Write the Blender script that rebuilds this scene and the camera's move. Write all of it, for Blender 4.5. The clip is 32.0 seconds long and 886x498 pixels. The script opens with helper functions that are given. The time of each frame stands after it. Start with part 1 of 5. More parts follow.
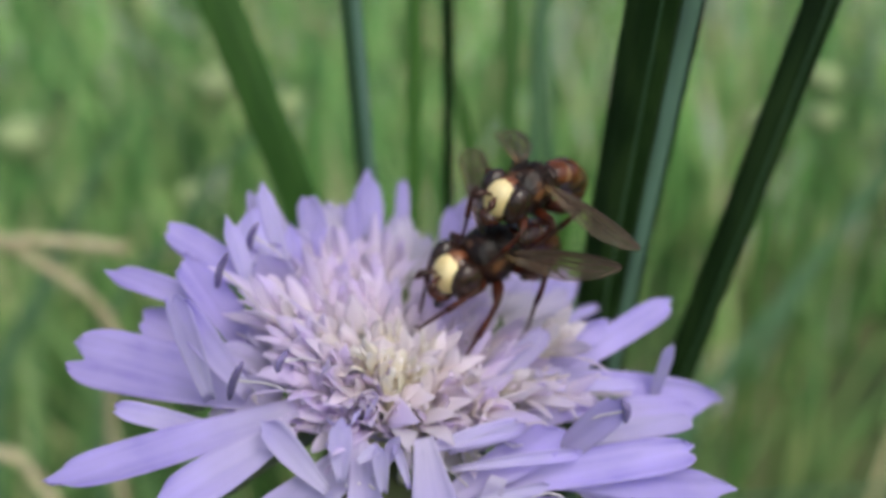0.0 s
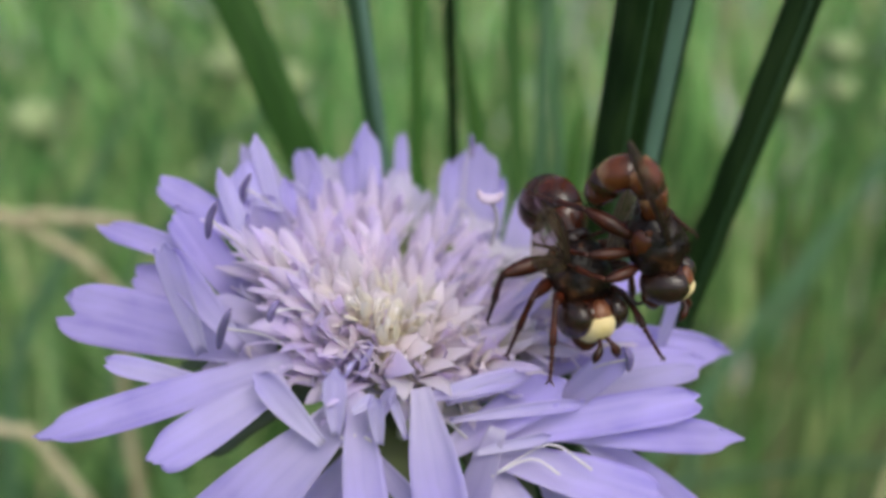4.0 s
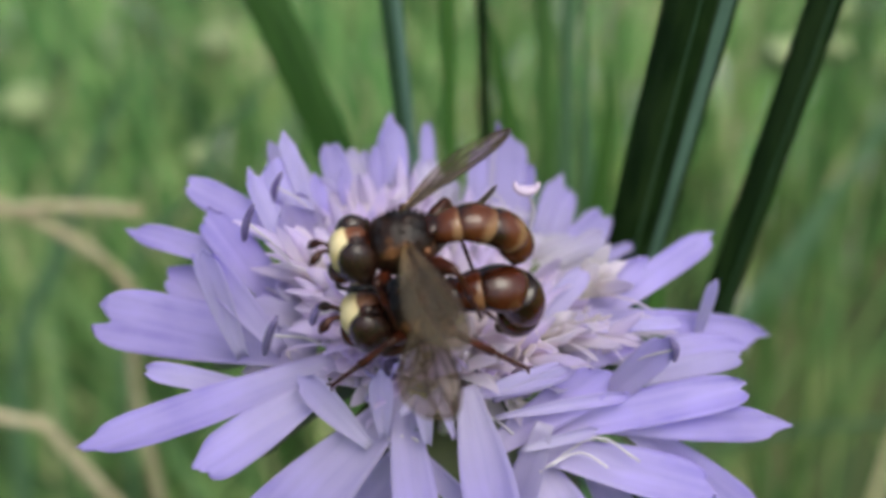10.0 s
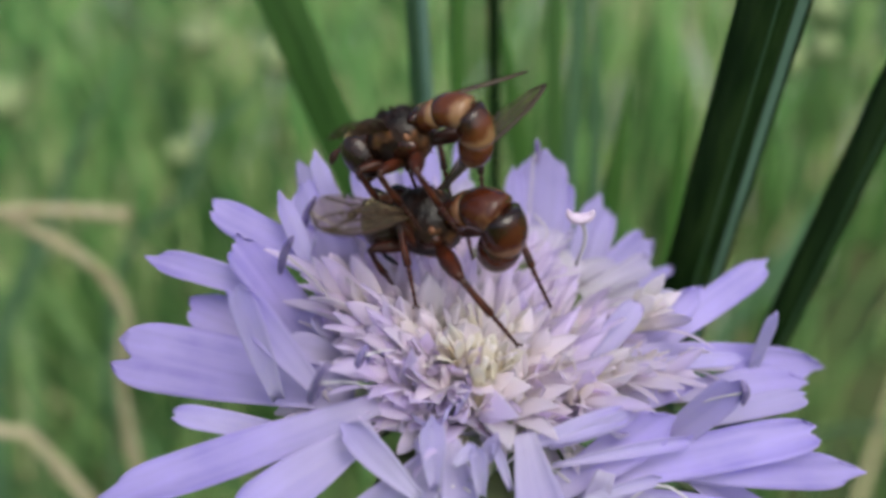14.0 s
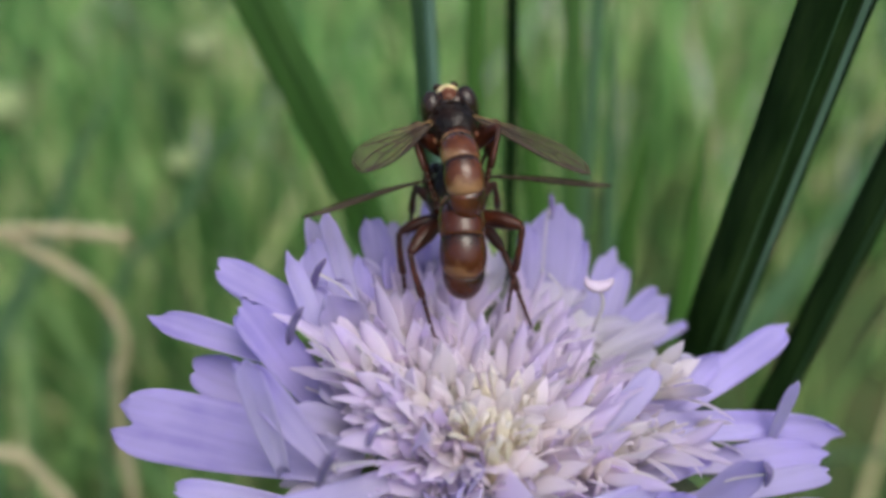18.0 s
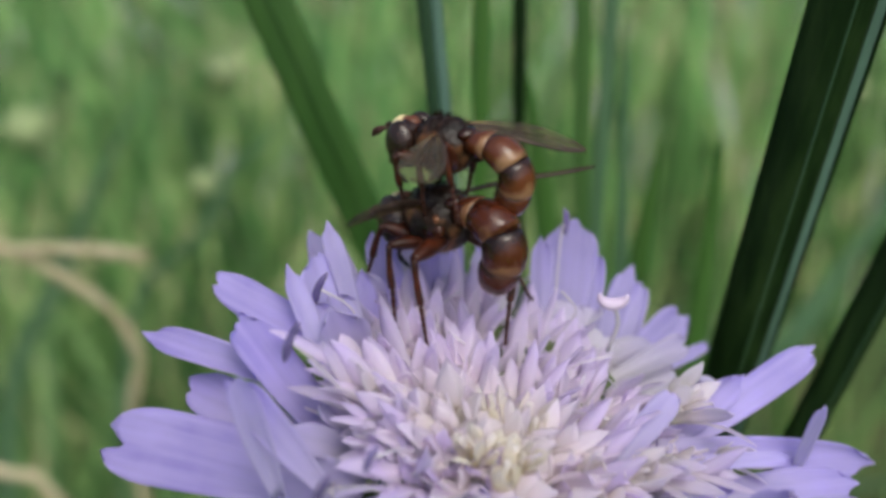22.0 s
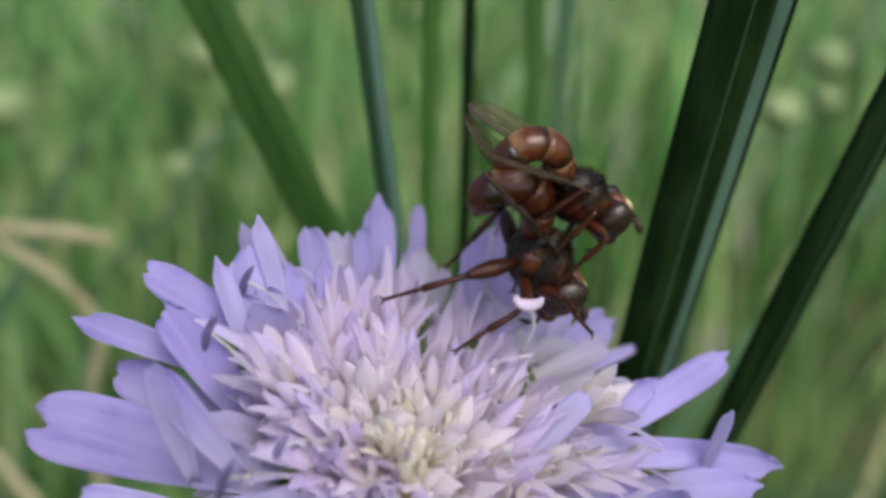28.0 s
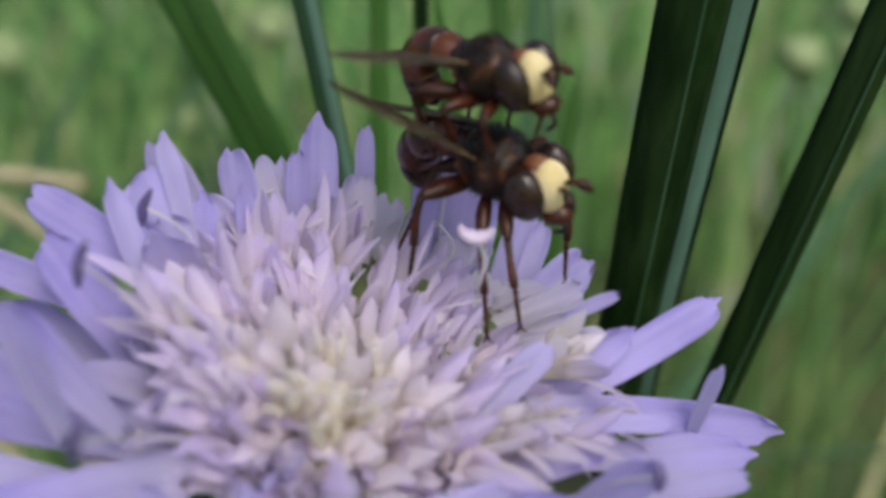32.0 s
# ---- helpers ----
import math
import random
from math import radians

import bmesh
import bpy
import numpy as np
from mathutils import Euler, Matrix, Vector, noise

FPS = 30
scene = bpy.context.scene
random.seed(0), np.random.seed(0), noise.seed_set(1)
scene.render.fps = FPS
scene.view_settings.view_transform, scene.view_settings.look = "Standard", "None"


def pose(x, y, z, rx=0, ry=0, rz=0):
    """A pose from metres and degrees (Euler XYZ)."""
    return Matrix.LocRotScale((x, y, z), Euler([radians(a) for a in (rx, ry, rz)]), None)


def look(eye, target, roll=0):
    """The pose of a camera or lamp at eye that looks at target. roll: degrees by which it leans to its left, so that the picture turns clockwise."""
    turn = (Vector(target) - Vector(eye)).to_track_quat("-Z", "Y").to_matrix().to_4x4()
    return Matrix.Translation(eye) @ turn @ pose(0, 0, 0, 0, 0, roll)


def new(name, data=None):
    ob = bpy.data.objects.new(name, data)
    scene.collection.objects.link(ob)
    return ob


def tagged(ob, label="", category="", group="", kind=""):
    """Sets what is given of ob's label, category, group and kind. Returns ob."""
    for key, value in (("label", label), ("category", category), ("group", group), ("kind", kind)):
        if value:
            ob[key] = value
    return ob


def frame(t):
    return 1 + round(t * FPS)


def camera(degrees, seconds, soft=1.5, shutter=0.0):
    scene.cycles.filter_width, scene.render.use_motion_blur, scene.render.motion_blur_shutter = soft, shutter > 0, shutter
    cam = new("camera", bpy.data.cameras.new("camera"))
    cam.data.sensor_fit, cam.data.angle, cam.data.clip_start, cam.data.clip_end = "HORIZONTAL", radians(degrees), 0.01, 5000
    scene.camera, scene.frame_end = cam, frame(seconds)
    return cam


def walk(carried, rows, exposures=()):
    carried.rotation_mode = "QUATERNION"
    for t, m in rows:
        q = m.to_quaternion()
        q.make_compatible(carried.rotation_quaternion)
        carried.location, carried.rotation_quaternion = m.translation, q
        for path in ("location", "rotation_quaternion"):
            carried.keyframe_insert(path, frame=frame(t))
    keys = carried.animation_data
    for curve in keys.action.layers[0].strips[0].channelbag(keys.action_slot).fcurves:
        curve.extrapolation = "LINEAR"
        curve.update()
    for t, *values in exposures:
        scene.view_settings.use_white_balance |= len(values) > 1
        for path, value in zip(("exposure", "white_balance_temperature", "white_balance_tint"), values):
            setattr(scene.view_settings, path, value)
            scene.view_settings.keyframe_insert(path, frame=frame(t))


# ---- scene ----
MM = 0.001
HEAD = Vector((0.0003, -0.005, 0.4496))      # middle of the flower head


# ---- camera ----
cam = camera(46, 32.0, soft=3.5, shutter=0.4)
cam.data.dof.use_dof = True
cam.data.dof.focus_distance = 0.0425
cam.data.dof.aperture_fstop = 36
PATH = [
    (0.0, look((0.00184, -0.05103, 0.47963), (0.00196, 0.00213, 0.45180), -1.54)),
    (0.5, look((0.00167, -0.05081, 0.47939), (0.00168, 0.00228, 0.45144), -1.23)),
    (1.0, look((0.00194, -0.05047, 0.47938), (0.00138, 0.00236, 0.45093), -2.01)),
    (1.5, look((0.00145, -0.05051, 0.47889), (0.00140, 0.00238, 0.45057), -1.85)),
    (2.0, look((0.00175, -0.05011, 0.47838), (0.00119, 0.00267, 0.44985), -2.47)),
    (2.5, look((0.00176, -0.05002, 0.47808), (0.00121, 0.00270, 0.44945), -2.40)),
    (4.5, look((0.00394, -0.05104, 0.47761), (0.00264, 0.00162, 0.44888), -3.29)),
    (5.0, look((0.00552, -0.05156, 0.47813), (0.00343, 0.00074, 0.44881), -4.23)),
    (5.5, look((0.00584, -0.05232, 0.47832), (0.00405, -0.00001, 0.44900), -3.65)),
    (6.0, look((0.00639, -0.05259, 0.47880), (0.00455, -0.00053, 0.44903), -3.37)),
    (6.5, look((0.00688, -0.05227, 0.47914), (0.00467, -0.00036, 0.44913), -3.21)),
    (7.0, look((0.00663, -0.05196, 0.47982), (0.00467, 0.00018, 0.45018), -2.99)),
    (7.5, look((0.00629, -0.05153, 0.47991), (0.00450, 0.00074, 0.45050), -3.44)),
    (8.0, look((0.00578, -0.05102, 0.47938), (0.00434, 0.00125, 0.44995), -3.92)),
    (8.5, look((0.00528, -0.05087, 0.47918), (0.00414, 0.00117, 0.44933), -4.18)),
    (9.0, look((0.00467, -0.05071, 0.47904), (0.00347, 0.00111, 0.44882), -4.52)),
    (9.5, look((0.00287, -0.05067, 0.47893), (0.00204, 0.00117, 0.44874), -4.69)),
    (10.0, look((0.00075, -0.04955, 0.47849), (0.00016, 0.00226, 0.44823), -4.50)),
    (10.5, look((-0.00037, -0.04837, 0.47800), (-0.00075, 0.00284, 0.44675), -4.32)),
    (11.0, look((-0.00057, -0.04819, 0.47734), (-0.00086, 0.00304, 0.44611), -4.09)),
    (11.5, look((-0.00079, -0.04806, 0.47870), (-0.00085, 0.00298, 0.44715), -4.12)),
    (12.0, look((-0.00101, -0.04796, 0.47915), (-0.00041, 0.00307, 0.44760), -3.66)),
    (12.5, look((-0.00027, -0.04839, 0.47952), (-0.00014, 0.00288, 0.44835), -3.85)),
    (13.0, look((-0.00024, -0.04822, 0.48009), (-0.00011, 0.00287, 0.44863), -3.84)),
    (13.5, look((-0.00129, -0.04732, 0.47941), (-0.00048, 0.00397, 0.44830), -3.38)),
    (14.0, look((-0.00224, -0.04582, 0.47842), (-0.00140, 0.00574, 0.44775), -3.46)),
    (14.5, look((-0.00325, -0.04390, 0.47798), (-0.00212, 0.00727, 0.44667), -3.20)),
    (15.0, look((-0.00380, -0.04347, 0.47803), (-0.00237, 0.00775, 0.44681), -2.37)),
    (15.5, look((-0.00295, -0.04355, 0.47825), (-0.00213, 0.00819, 0.44788), -2.20)),
    (17.5, look((-0.00264, -0.04371, 0.47956), (-0.00186, 0.00822, 0.44952), -2.62)),
    (18.0, look((-0.00272, -0.04331, 0.47987), (-0.00172, 0.00842, 0.44947), -2.59)),
    (18.5, look((-0.00281, -0.04412, 0.47958), (-0.00181, 0.00804, 0.44994), -2.11)),
    (19.0, look((-0.00210, -0.04425, 0.47864), (-0.00176, 0.00864, 0.45032), -1.88)),
    (19.5, look((-0.00143, -0.04359, 0.47883), (-0.00166, 0.00925, 0.45041), -2.16)),
    (20.0, look((-0.00121, -0.04300, 0.47919), (-0.00135, 0.00939, 0.44995), -2.29)),
    (20.5, look((-0.00062, -0.04269, 0.47904), (-0.00079, 0.00955, 0.44952), -2.74)),
    (21.0, look((-0.00092, -0.04332, 0.47853), (-0.00105, 0.00920, 0.44952), -2.26)),
    (21.5, look((-0.00180, -0.04302, 0.47837), (-0.00196, 0.00952, 0.44940), -1.98)),
    (22.0, look((-0.00203, -0.04183, 0.47850), (-0.00233, 0.01063, 0.44939), -2.99)),
    (22.5, look((-0.00260, -0.04129, 0.47813), (-0.00253, 0.01119, 0.44904), -2.41)),
    (23.0, look((-0.00233, -0.04134, 0.47736), (-0.00227, 0.01136, 0.44868), -2.16)),
    (23.5, look((-0.00160, -0.04099, 0.47767), (-0.00154, 0.01140, 0.44841), -3.23)),
    (24.0, look((-0.00175, -0.04119, 0.47794), (-0.00153, 0.01129, 0.44886), -2.87)),
    (24.5, look((-0.00287, -0.04082, 0.47841), (-0.00145, 0.01149, 0.44906), -1.14)),
    (25.0, look((-0.00336, -0.04095, 0.47848), (-0.00142, 0.01154, 0.44947), -0.44)),
    (25.5, look((-0.00300, -0.04101, 0.47845), (-0.00083, 0.01135, 0.44924), -0.31)),
    (27.5, look((-0.00025, -0.04349, 0.47964), (0.00070, 0.00882, 0.45027), -0.52)),
    (28.0, look((0.00034, -0.04286, 0.47931), (0.00109, 0.00935, 0.44976), -0.41)),
    (28.5, look((0.00169, -0.04238, 0.47863), (0.00139, 0.00992, 0.44923), -0.77)),
    (29.0, look((0.00161, -0.04185, 0.47792), (0.00186, 0.01057, 0.44873), -0.45)),
    (29.5, look((0.00226, -0.04102, 0.47731), (0.00197, 0.01139, 0.44810), -0.61)),
    (30.0, look((0.00301, -0.04021, 0.47747), (0.00220, 0.01157, 0.44717), -0.59)),
    (30.5, look((0.00275, -0.03910, 0.47671), (0.00271, 0.01205, 0.44534), -0.77)),
    (31.0, look((0.00413, -0.03855, 0.47574), (0.00239, 0.01208, 0.44359), -2.03)),
    (31.5, look((0.00420, -0.03830, 0.47488), (0.00244, 0.01261, 0.44317), -1.44)),
    (32.0, look((0.00335, -0.03747, 0.47472), (0.00298, 0.01357, 0.44318), -0.64)),
]
walk(cam, PATH, exposures=[(0.0, 0.30, 6130, 2.0), (10.0, 0.31, 6130, 2.0), (15.0, 0.28, 6130, 2.0), (25.0, 0.25, 6130, 2.0), (28.0, 0.25, 6130, 2.0), (30.0, 0.21, 6130, 2.0), (32.0, 0.12, 6130, 2.0)])

# ---- light: soft daylight under an overcast sky ----
world = bpy.data.worlds.new("sky")
world.use_nodes = True
scene.world = world
wn = world.node_tree.nodes
sky = wn.new("ShaderNodeTexSky")
sky.sky_type = "NISHITA"
sky.sun_disc = False
sky.sun_elevation = radians(58)
sky.sun_rotation = radians(150)
sky.air_density, sky.dust_density, sky.ozone_density = 0.7, 6.0, 0.3
wn["Background"].inputs["Strength"].default_value = 0.15
world.node_tree.links.new(sky.outputs["Color"], wn["Background"].inputs["Color"])
sun = new("sun", bpy.data.lights.new("sun", "SUN"))
sun.data.energy = 0.55
sun.data.angle = radians(40)
sun.data.color = (1.0, 0.97, 0.92)
sun.matrix_world = look((0.484, -0.838, 2.0), (0, 0, 0.45))


# ---- materials ----
def material(name, rough=0.6, metal=0.0):
    m = bpy.data.materials.new(name)
    m.use_nodes = True
    b = m.node_tree.nodes["Principled BSDF"]
    b.inputs["Roughness"].default_value = rough
    b.inputs["Metallic"].default_value = metal
    return m, m.node_tree.nodes, m.node_tree.links, b


def ramp(nodes, stops):
    r = nodes.new("ShaderNodeValToRGB")
    e = r.color_ramp.elements
    while len(e) < len(stops):
        e.new(0.5)
    for el, (p, c) in zip(e, stops):
        el.position, el.color = p, (*c, 1)
    return r


def noisy(name, colours, scale, rough=0.6, stretch=(1, 1, 1), bump=0.2, detail=4.0, through_light=0.0, spread=0.12, sheen=0.0, spec=0.5, coord="Object"):
    """A surface whose colour wanders between colours, with grain and bump, varied from piece to piece."""
    m, nodes, links, b = material(name, rough)
    tc = nodes.new("ShaderNodeTexCoord")
    mp = nodes.new("ShaderNodeMapping")
    mp.inputs["Scale"].default_value = stretch
    links.new(tc.outputs[coord], mp.inputs["Vector"])
    n1 = nodes.new("ShaderNodeTexNoise")
    n1.inputs["Scale"].default_value, n1.inputs["Detail"].default_value = scale, detail
    links.new(mp.outputs["Vector"], n1.inputs["Vector"])
    k = len(colours) - 1
    r = ramp(nodes, [(0.3 + 0.4 * i / max(k, 1), c) for i, c in enumerate(colours)])
    links.new(n1.outputs["Fac"], r.inputs["Fac"])
    info = nodes.new("ShaderNodeObjectInfo")
    mr = nodes.new("ShaderNodeMapRange")
    mr.inputs["To Min"].default_value, mr.inputs["To Max"].default_value = 1 - spread, 1 + spread
    links.new(info.outputs["Random"], mr.inputs["Value"])
    hs = nodes.new("ShaderNodeHueSaturation")
    links.new(mr.outputs["Result"], hs.inputs["Value"])
    links.new(r.outputs["Color"], hs.inputs["Color"])
    links.new(hs.outputs["Color"], b.inputs["Base Color"])
    n2 = nodes.new("ShaderNodeTexNoise")
    n2.inputs["Scale"].default_value, n2.inputs["Detail"].default_value = scale * 4, 3.0
    links.new(mp.outputs["Vector"], n2.inputs["Vector"])
    bp = nodes.new("ShaderNodeBump")
    bp.inputs["Strength"].default_value, bp.inputs["Distance"].default_value = bump, 0.0001
    links.new(n2.outputs["Fac"], bp.inputs["Height"])
    links.new(bp.outputs["Normal"], b.inputs["Normal"])
    b.inputs["Specular IOR Level"].default_value = spec
    if sheen:
        b.inputs["Sheen Weight"].default_value = sheen
    if through_light:
        tr = nodes.new("ShaderNodeBsdfTranslucent")
        mx = nodes.new("ShaderNodeMixShader")
        mx.inputs["Fac"].default_value = through_light
        links.new(hs.outputs["Color"], tr.inputs["Color"])
        links.new(b.outputs["BSDF"], mx.inputs[1])
        links.new(tr.outputs["BSDF"], mx.inputs[2])
        links.new(mx.outputs["Shader"], nodes["Material Output"].inputs["Surface"])
    return m


def floret_material(name, low, mid, high):
    """Petal tissue that runs from pale cream at its foot to lilac at its rim (object z, in millimetres)."""
    m, nodes, links, b = material(name, 0.4)
    tc = nodes.new("ShaderNodeTexCoord")
    sp = nodes.new("ShaderNodeSeparateXYZ")
    links.new(tc.outputs["Object"], sp.inputs["Vector"])
    nz = nodes.new("ShaderNodeTexNoise")
    nz.inputs["Scale"].default_value, nz.inputs["Detail"].default_value = 900, 3
    links.new(tc.outputs["Object"], nz.inputs["Vector"])
    mr = nodes.new("ShaderNodeMapRange")
    mr.inputs["From Max"].default_value = 0.0058
    links.new(sp.outputs["Z"], mr.inputs["Value"])
    add = nodes.new("ShaderNodeMath")
    add.operation = "MULTIPLY_ADD"
    links.new(nz.outputs["Fac"], add.inputs[0])
    add.inputs[1].default_value = 0.35
    links.new(mr.outputs["Result"], add.inputs[2])
    sub = nodes.new("ShaderNodeMath")
    sub.operation = "SUBTRACT"
    links.new(add.outputs[0], sub.inputs[0])
    sub.inputs[1].default_value = 0.17
    r = ramp(nodes, [(0.26, low), (0.56, mid), (0.92, high)])
    links.new(sub.outputs[0], r.inputs["Fac"])
    info = nodes.new("ShaderNodeObjectInfo")
    v = nodes.new("ShaderNodeMapRange")
    v.inputs["To Min"].default_value, v.inputs["To Max"].default_value = 0.92, 1.06
    links.new(info.outputs["Random"], v.inputs["Value"])
    hs = nodes.new("ShaderNodeHueSaturation")
    links.new(v.outputs["Result"], hs.inputs["Value"])
    links.new(r.outputs["Color"], hs.inputs["Color"])
    links.new(hs.outputs["Color"], b.inputs["Base Color"])
    tr = nodes.new("ShaderNodeBsdfTranslucent")
    mx = nodes.new("ShaderNodeMixShader")
    mx.inputs["Fac"].default_value = 0.7
    links.new(hs.outputs["Color"], tr.inputs["Color"])
    links.new(b.outputs["BSDF"], mx.inputs[1])
    links.new(tr.outputs["BSDF"], mx.inputs[2])
    links.new(mx.outputs["Shader"], nodes["Material Output"].inputs["Surface"])
    return m




def petal_material(name, foot, body, deep, thin):
    """Ray petal: pale at its foot, lilac outward, with fine lengthwise veins and faint blotches."""
    m, nodes, links, b = material(name, 0.5)
    tc = nodes.new("ShaderNodeTexCoord")
    mp = nodes.new("ShaderNodeMapping")
    mp.inputs["Scale"].default_value = (0.10, 1.5, 0.3)
    links.new(tc.outputs["Object"], mp.inputs["Vector"])
    vein = nodes.new("ShaderNodeTexNoise")
    vein.inputs["Scale"].default_value, vein.inputs["Detail"].default_value = 1500, 3
    links.new(mp.outputs["Vector"], vein.inputs["Vector"])
    blot = nodes.new("ShaderNodeTexNoise")
    blot.inputs["Scale"].default_value, blot.inputs["Detail"].default_value = 330, 4
    links.new(tc.outputs["Object"], blot.inputs["Vector"])
    add = nodes.new("ShaderNodeMath")
    add.operation = "ADD"
    links.new(vein.outputs["Fac"], add.inputs[0])
    links.new(blot.outputs["Fac"], add.inputs[1])
    half = nodes.new("ShaderNodeMath")
    half.operation = "MULTIPLY"
    half.inputs[1].default_value = 0.5
    links.new(add.outputs[0], half.inputs[0])
    r = ramp(nodes, [(0.36, deep), (0.51, body), (0.66, tuple(min(c * 1.12, 0.95) for c in body))])
    links.new(half.outputs[0], r.inputs["Fac"])
    sp = nodes.new("ShaderNodeSeparateXYZ")
    links.new(tc.outputs["Object"], sp.inputs["Vector"])
    mr = nodes.new("ShaderNodeMapRange")
    mr.inputs["From Min"].default_value, mr.inputs["From Max"].default_value = 0.0, 0.0055
    mr.inputs["To Min"].default_value, mr.inputs["To Max"].default_value = 0.85, 0.0
    links.new(sp.outputs["X"], mr.inputs["Value"])
    mix = nodes.new("ShaderNodeMix")
    mix.data_type = "RGBA"
    mix.inputs["B"].default_value = (*foot, 1)
    links.new(mr.outputs["Result"], mix.inputs["Factor"])
    links.new(r.outputs["Color"], mix.inputs["A"])
    info = nodes.new("ShaderNodeObjectInfo")
    v = nodes.new("ShaderNodeMapRange")
    v.inputs["To Min"].default_value, v.inputs["To Max"].default_value = 0.93, 1.07
    links.new(info.outputs["Random"], v.inputs["Value"])
    hs = nodes.new("ShaderNodeHueSaturation")
    links.new(v.outputs["Result"], hs.inputs["Value"])
    links.new(mix.outputs["Result"], hs.inputs["Color"])
    links.new(hs.outputs["Color"], b.inputs["Base Color"])
    bp = nodes.new("ShaderNodeBump")
    bp.inputs["Strength"].default_value, bp.inputs["Distance"].default_value = 0.45, 0.00012
    links.new(half.outputs[0], bp.inputs["Height"])
    links.new(bp.outputs["Normal"], b.inputs["Normal"])
    tr = nodes.new("ShaderNodeBsdfTranslucent")
    mx = nodes.new("ShaderNodeMixShader")
    mx.inputs["Fac"].default_value = thin
    links.new(hs.outputs["Color"], tr.inputs["Color"])
    links.new(b.outputs["BSDF"], mx.inputs[1])
    links.new(tr.outputs["BSDF"], mx.inputs[2])
    links.new(mx.outputs["Shader"], nodes["Material Output"].inputs["Surface"])
    return m


PETAL = petal_material("lilac petal", (0.66, 0.61, 0.76), (0.53, 0.455, 0.84), (0.39, 0.33, 0.755), 0.52)
SHORT_PETAL = petal_material("short lilac petal", (0.70, 0.66, 0.82), (0.575, 0.51, 0.85), (0.43, 0.375, 0.765), 0.55)
PALE_PETAL = petal_material("pale lilac petal", (0.78, 0.75, 0.74), (0.64, 0.58, 0.85), (0.55, 0.50, 0.80), 0.55)
FLORET = floret_material("lilac floret", (0.96, 0.93, 0.78), (0.955, 0.90, 0.925), (0.845, 0.76, 0.96))
FLORET_CREAM = floret_material("cream floret", (0.96, 0.92, 0.68), (0.96, 0.915, 0.89), (0.885, 0.815, 0.945))
CALYX = noisy("green calyx", [(0.06, 0.085, 0.028), (0.13, 0.16, 0.055)], 300, 0.6)
FILAMENT = noisy("white filament", [(0.70, 0.64, 0.72), (0.80, 0.77, 0.80)], 400, 0.35, through_light=0.2)
ANTHER = noisy("purple anther", [(0.12, 0.09, 0.24), (0.25, 0.20, 0.42)], 1500, 0.6, bump=0.6)
PINK_ANTHER = noisy("pale pink anther", [(0.50, 0.38, 0.54), (0.62, 0.52, 0.68)], 1500, 0.6, bump=0.4)
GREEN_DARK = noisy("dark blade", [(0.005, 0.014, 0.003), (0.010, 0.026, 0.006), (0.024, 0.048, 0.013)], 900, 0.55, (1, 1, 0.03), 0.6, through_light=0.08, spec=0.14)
GREEN_BLUE = noisy("bluish blade", [(0.11, 0.19, 0.145), (0.18, 0.31, 0.24)], 500, 0.4, (1, 1, 0.04), 0.4, through_light=0.15)
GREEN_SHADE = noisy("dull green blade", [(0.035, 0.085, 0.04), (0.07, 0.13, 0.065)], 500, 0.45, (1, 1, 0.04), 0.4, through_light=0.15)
GREEN_LEAF = noisy("deep green leaf", [(0.035, 0.10, 0.018), (0.065, 0.15, 0.03)], 500, 0.45, (1, 1, 0.04), 0.4, through_light=0.25)
GREEN_MID = noisy("green blade", [(0.07, 0.17, 0.035), (0.12, 0.26, 0.055)], 400, 0.42, (1, 1, 0.05), 0.4, through_light=0.3)
GREEN_FRESH = noisy("fresh green blade", [(0.11, 0.24, 0.065), (0.18, 0.34, 0.10)], 400, 0.45, (1, 1, 0.05), 0.4, through_light=0.4)
PALE_BLADE = noisy("pale bluish grass leaf", [(0.12, 0.24, 0.12), (0.20, 0.34, 0.19)], 200, 0.5, (1, 1, 0.1), 0.3, through_light=0.35)
STRAW = noisy("dry straw", [(0.34, 0.29, 0.16), (0.48, 0.43, 0.28)], 300, 0.7)
SEED = noisy("pale green seed head", [(0.17, 0.24, 0.09), (0.30, 0.35, 0.17)], 300, 0.7)


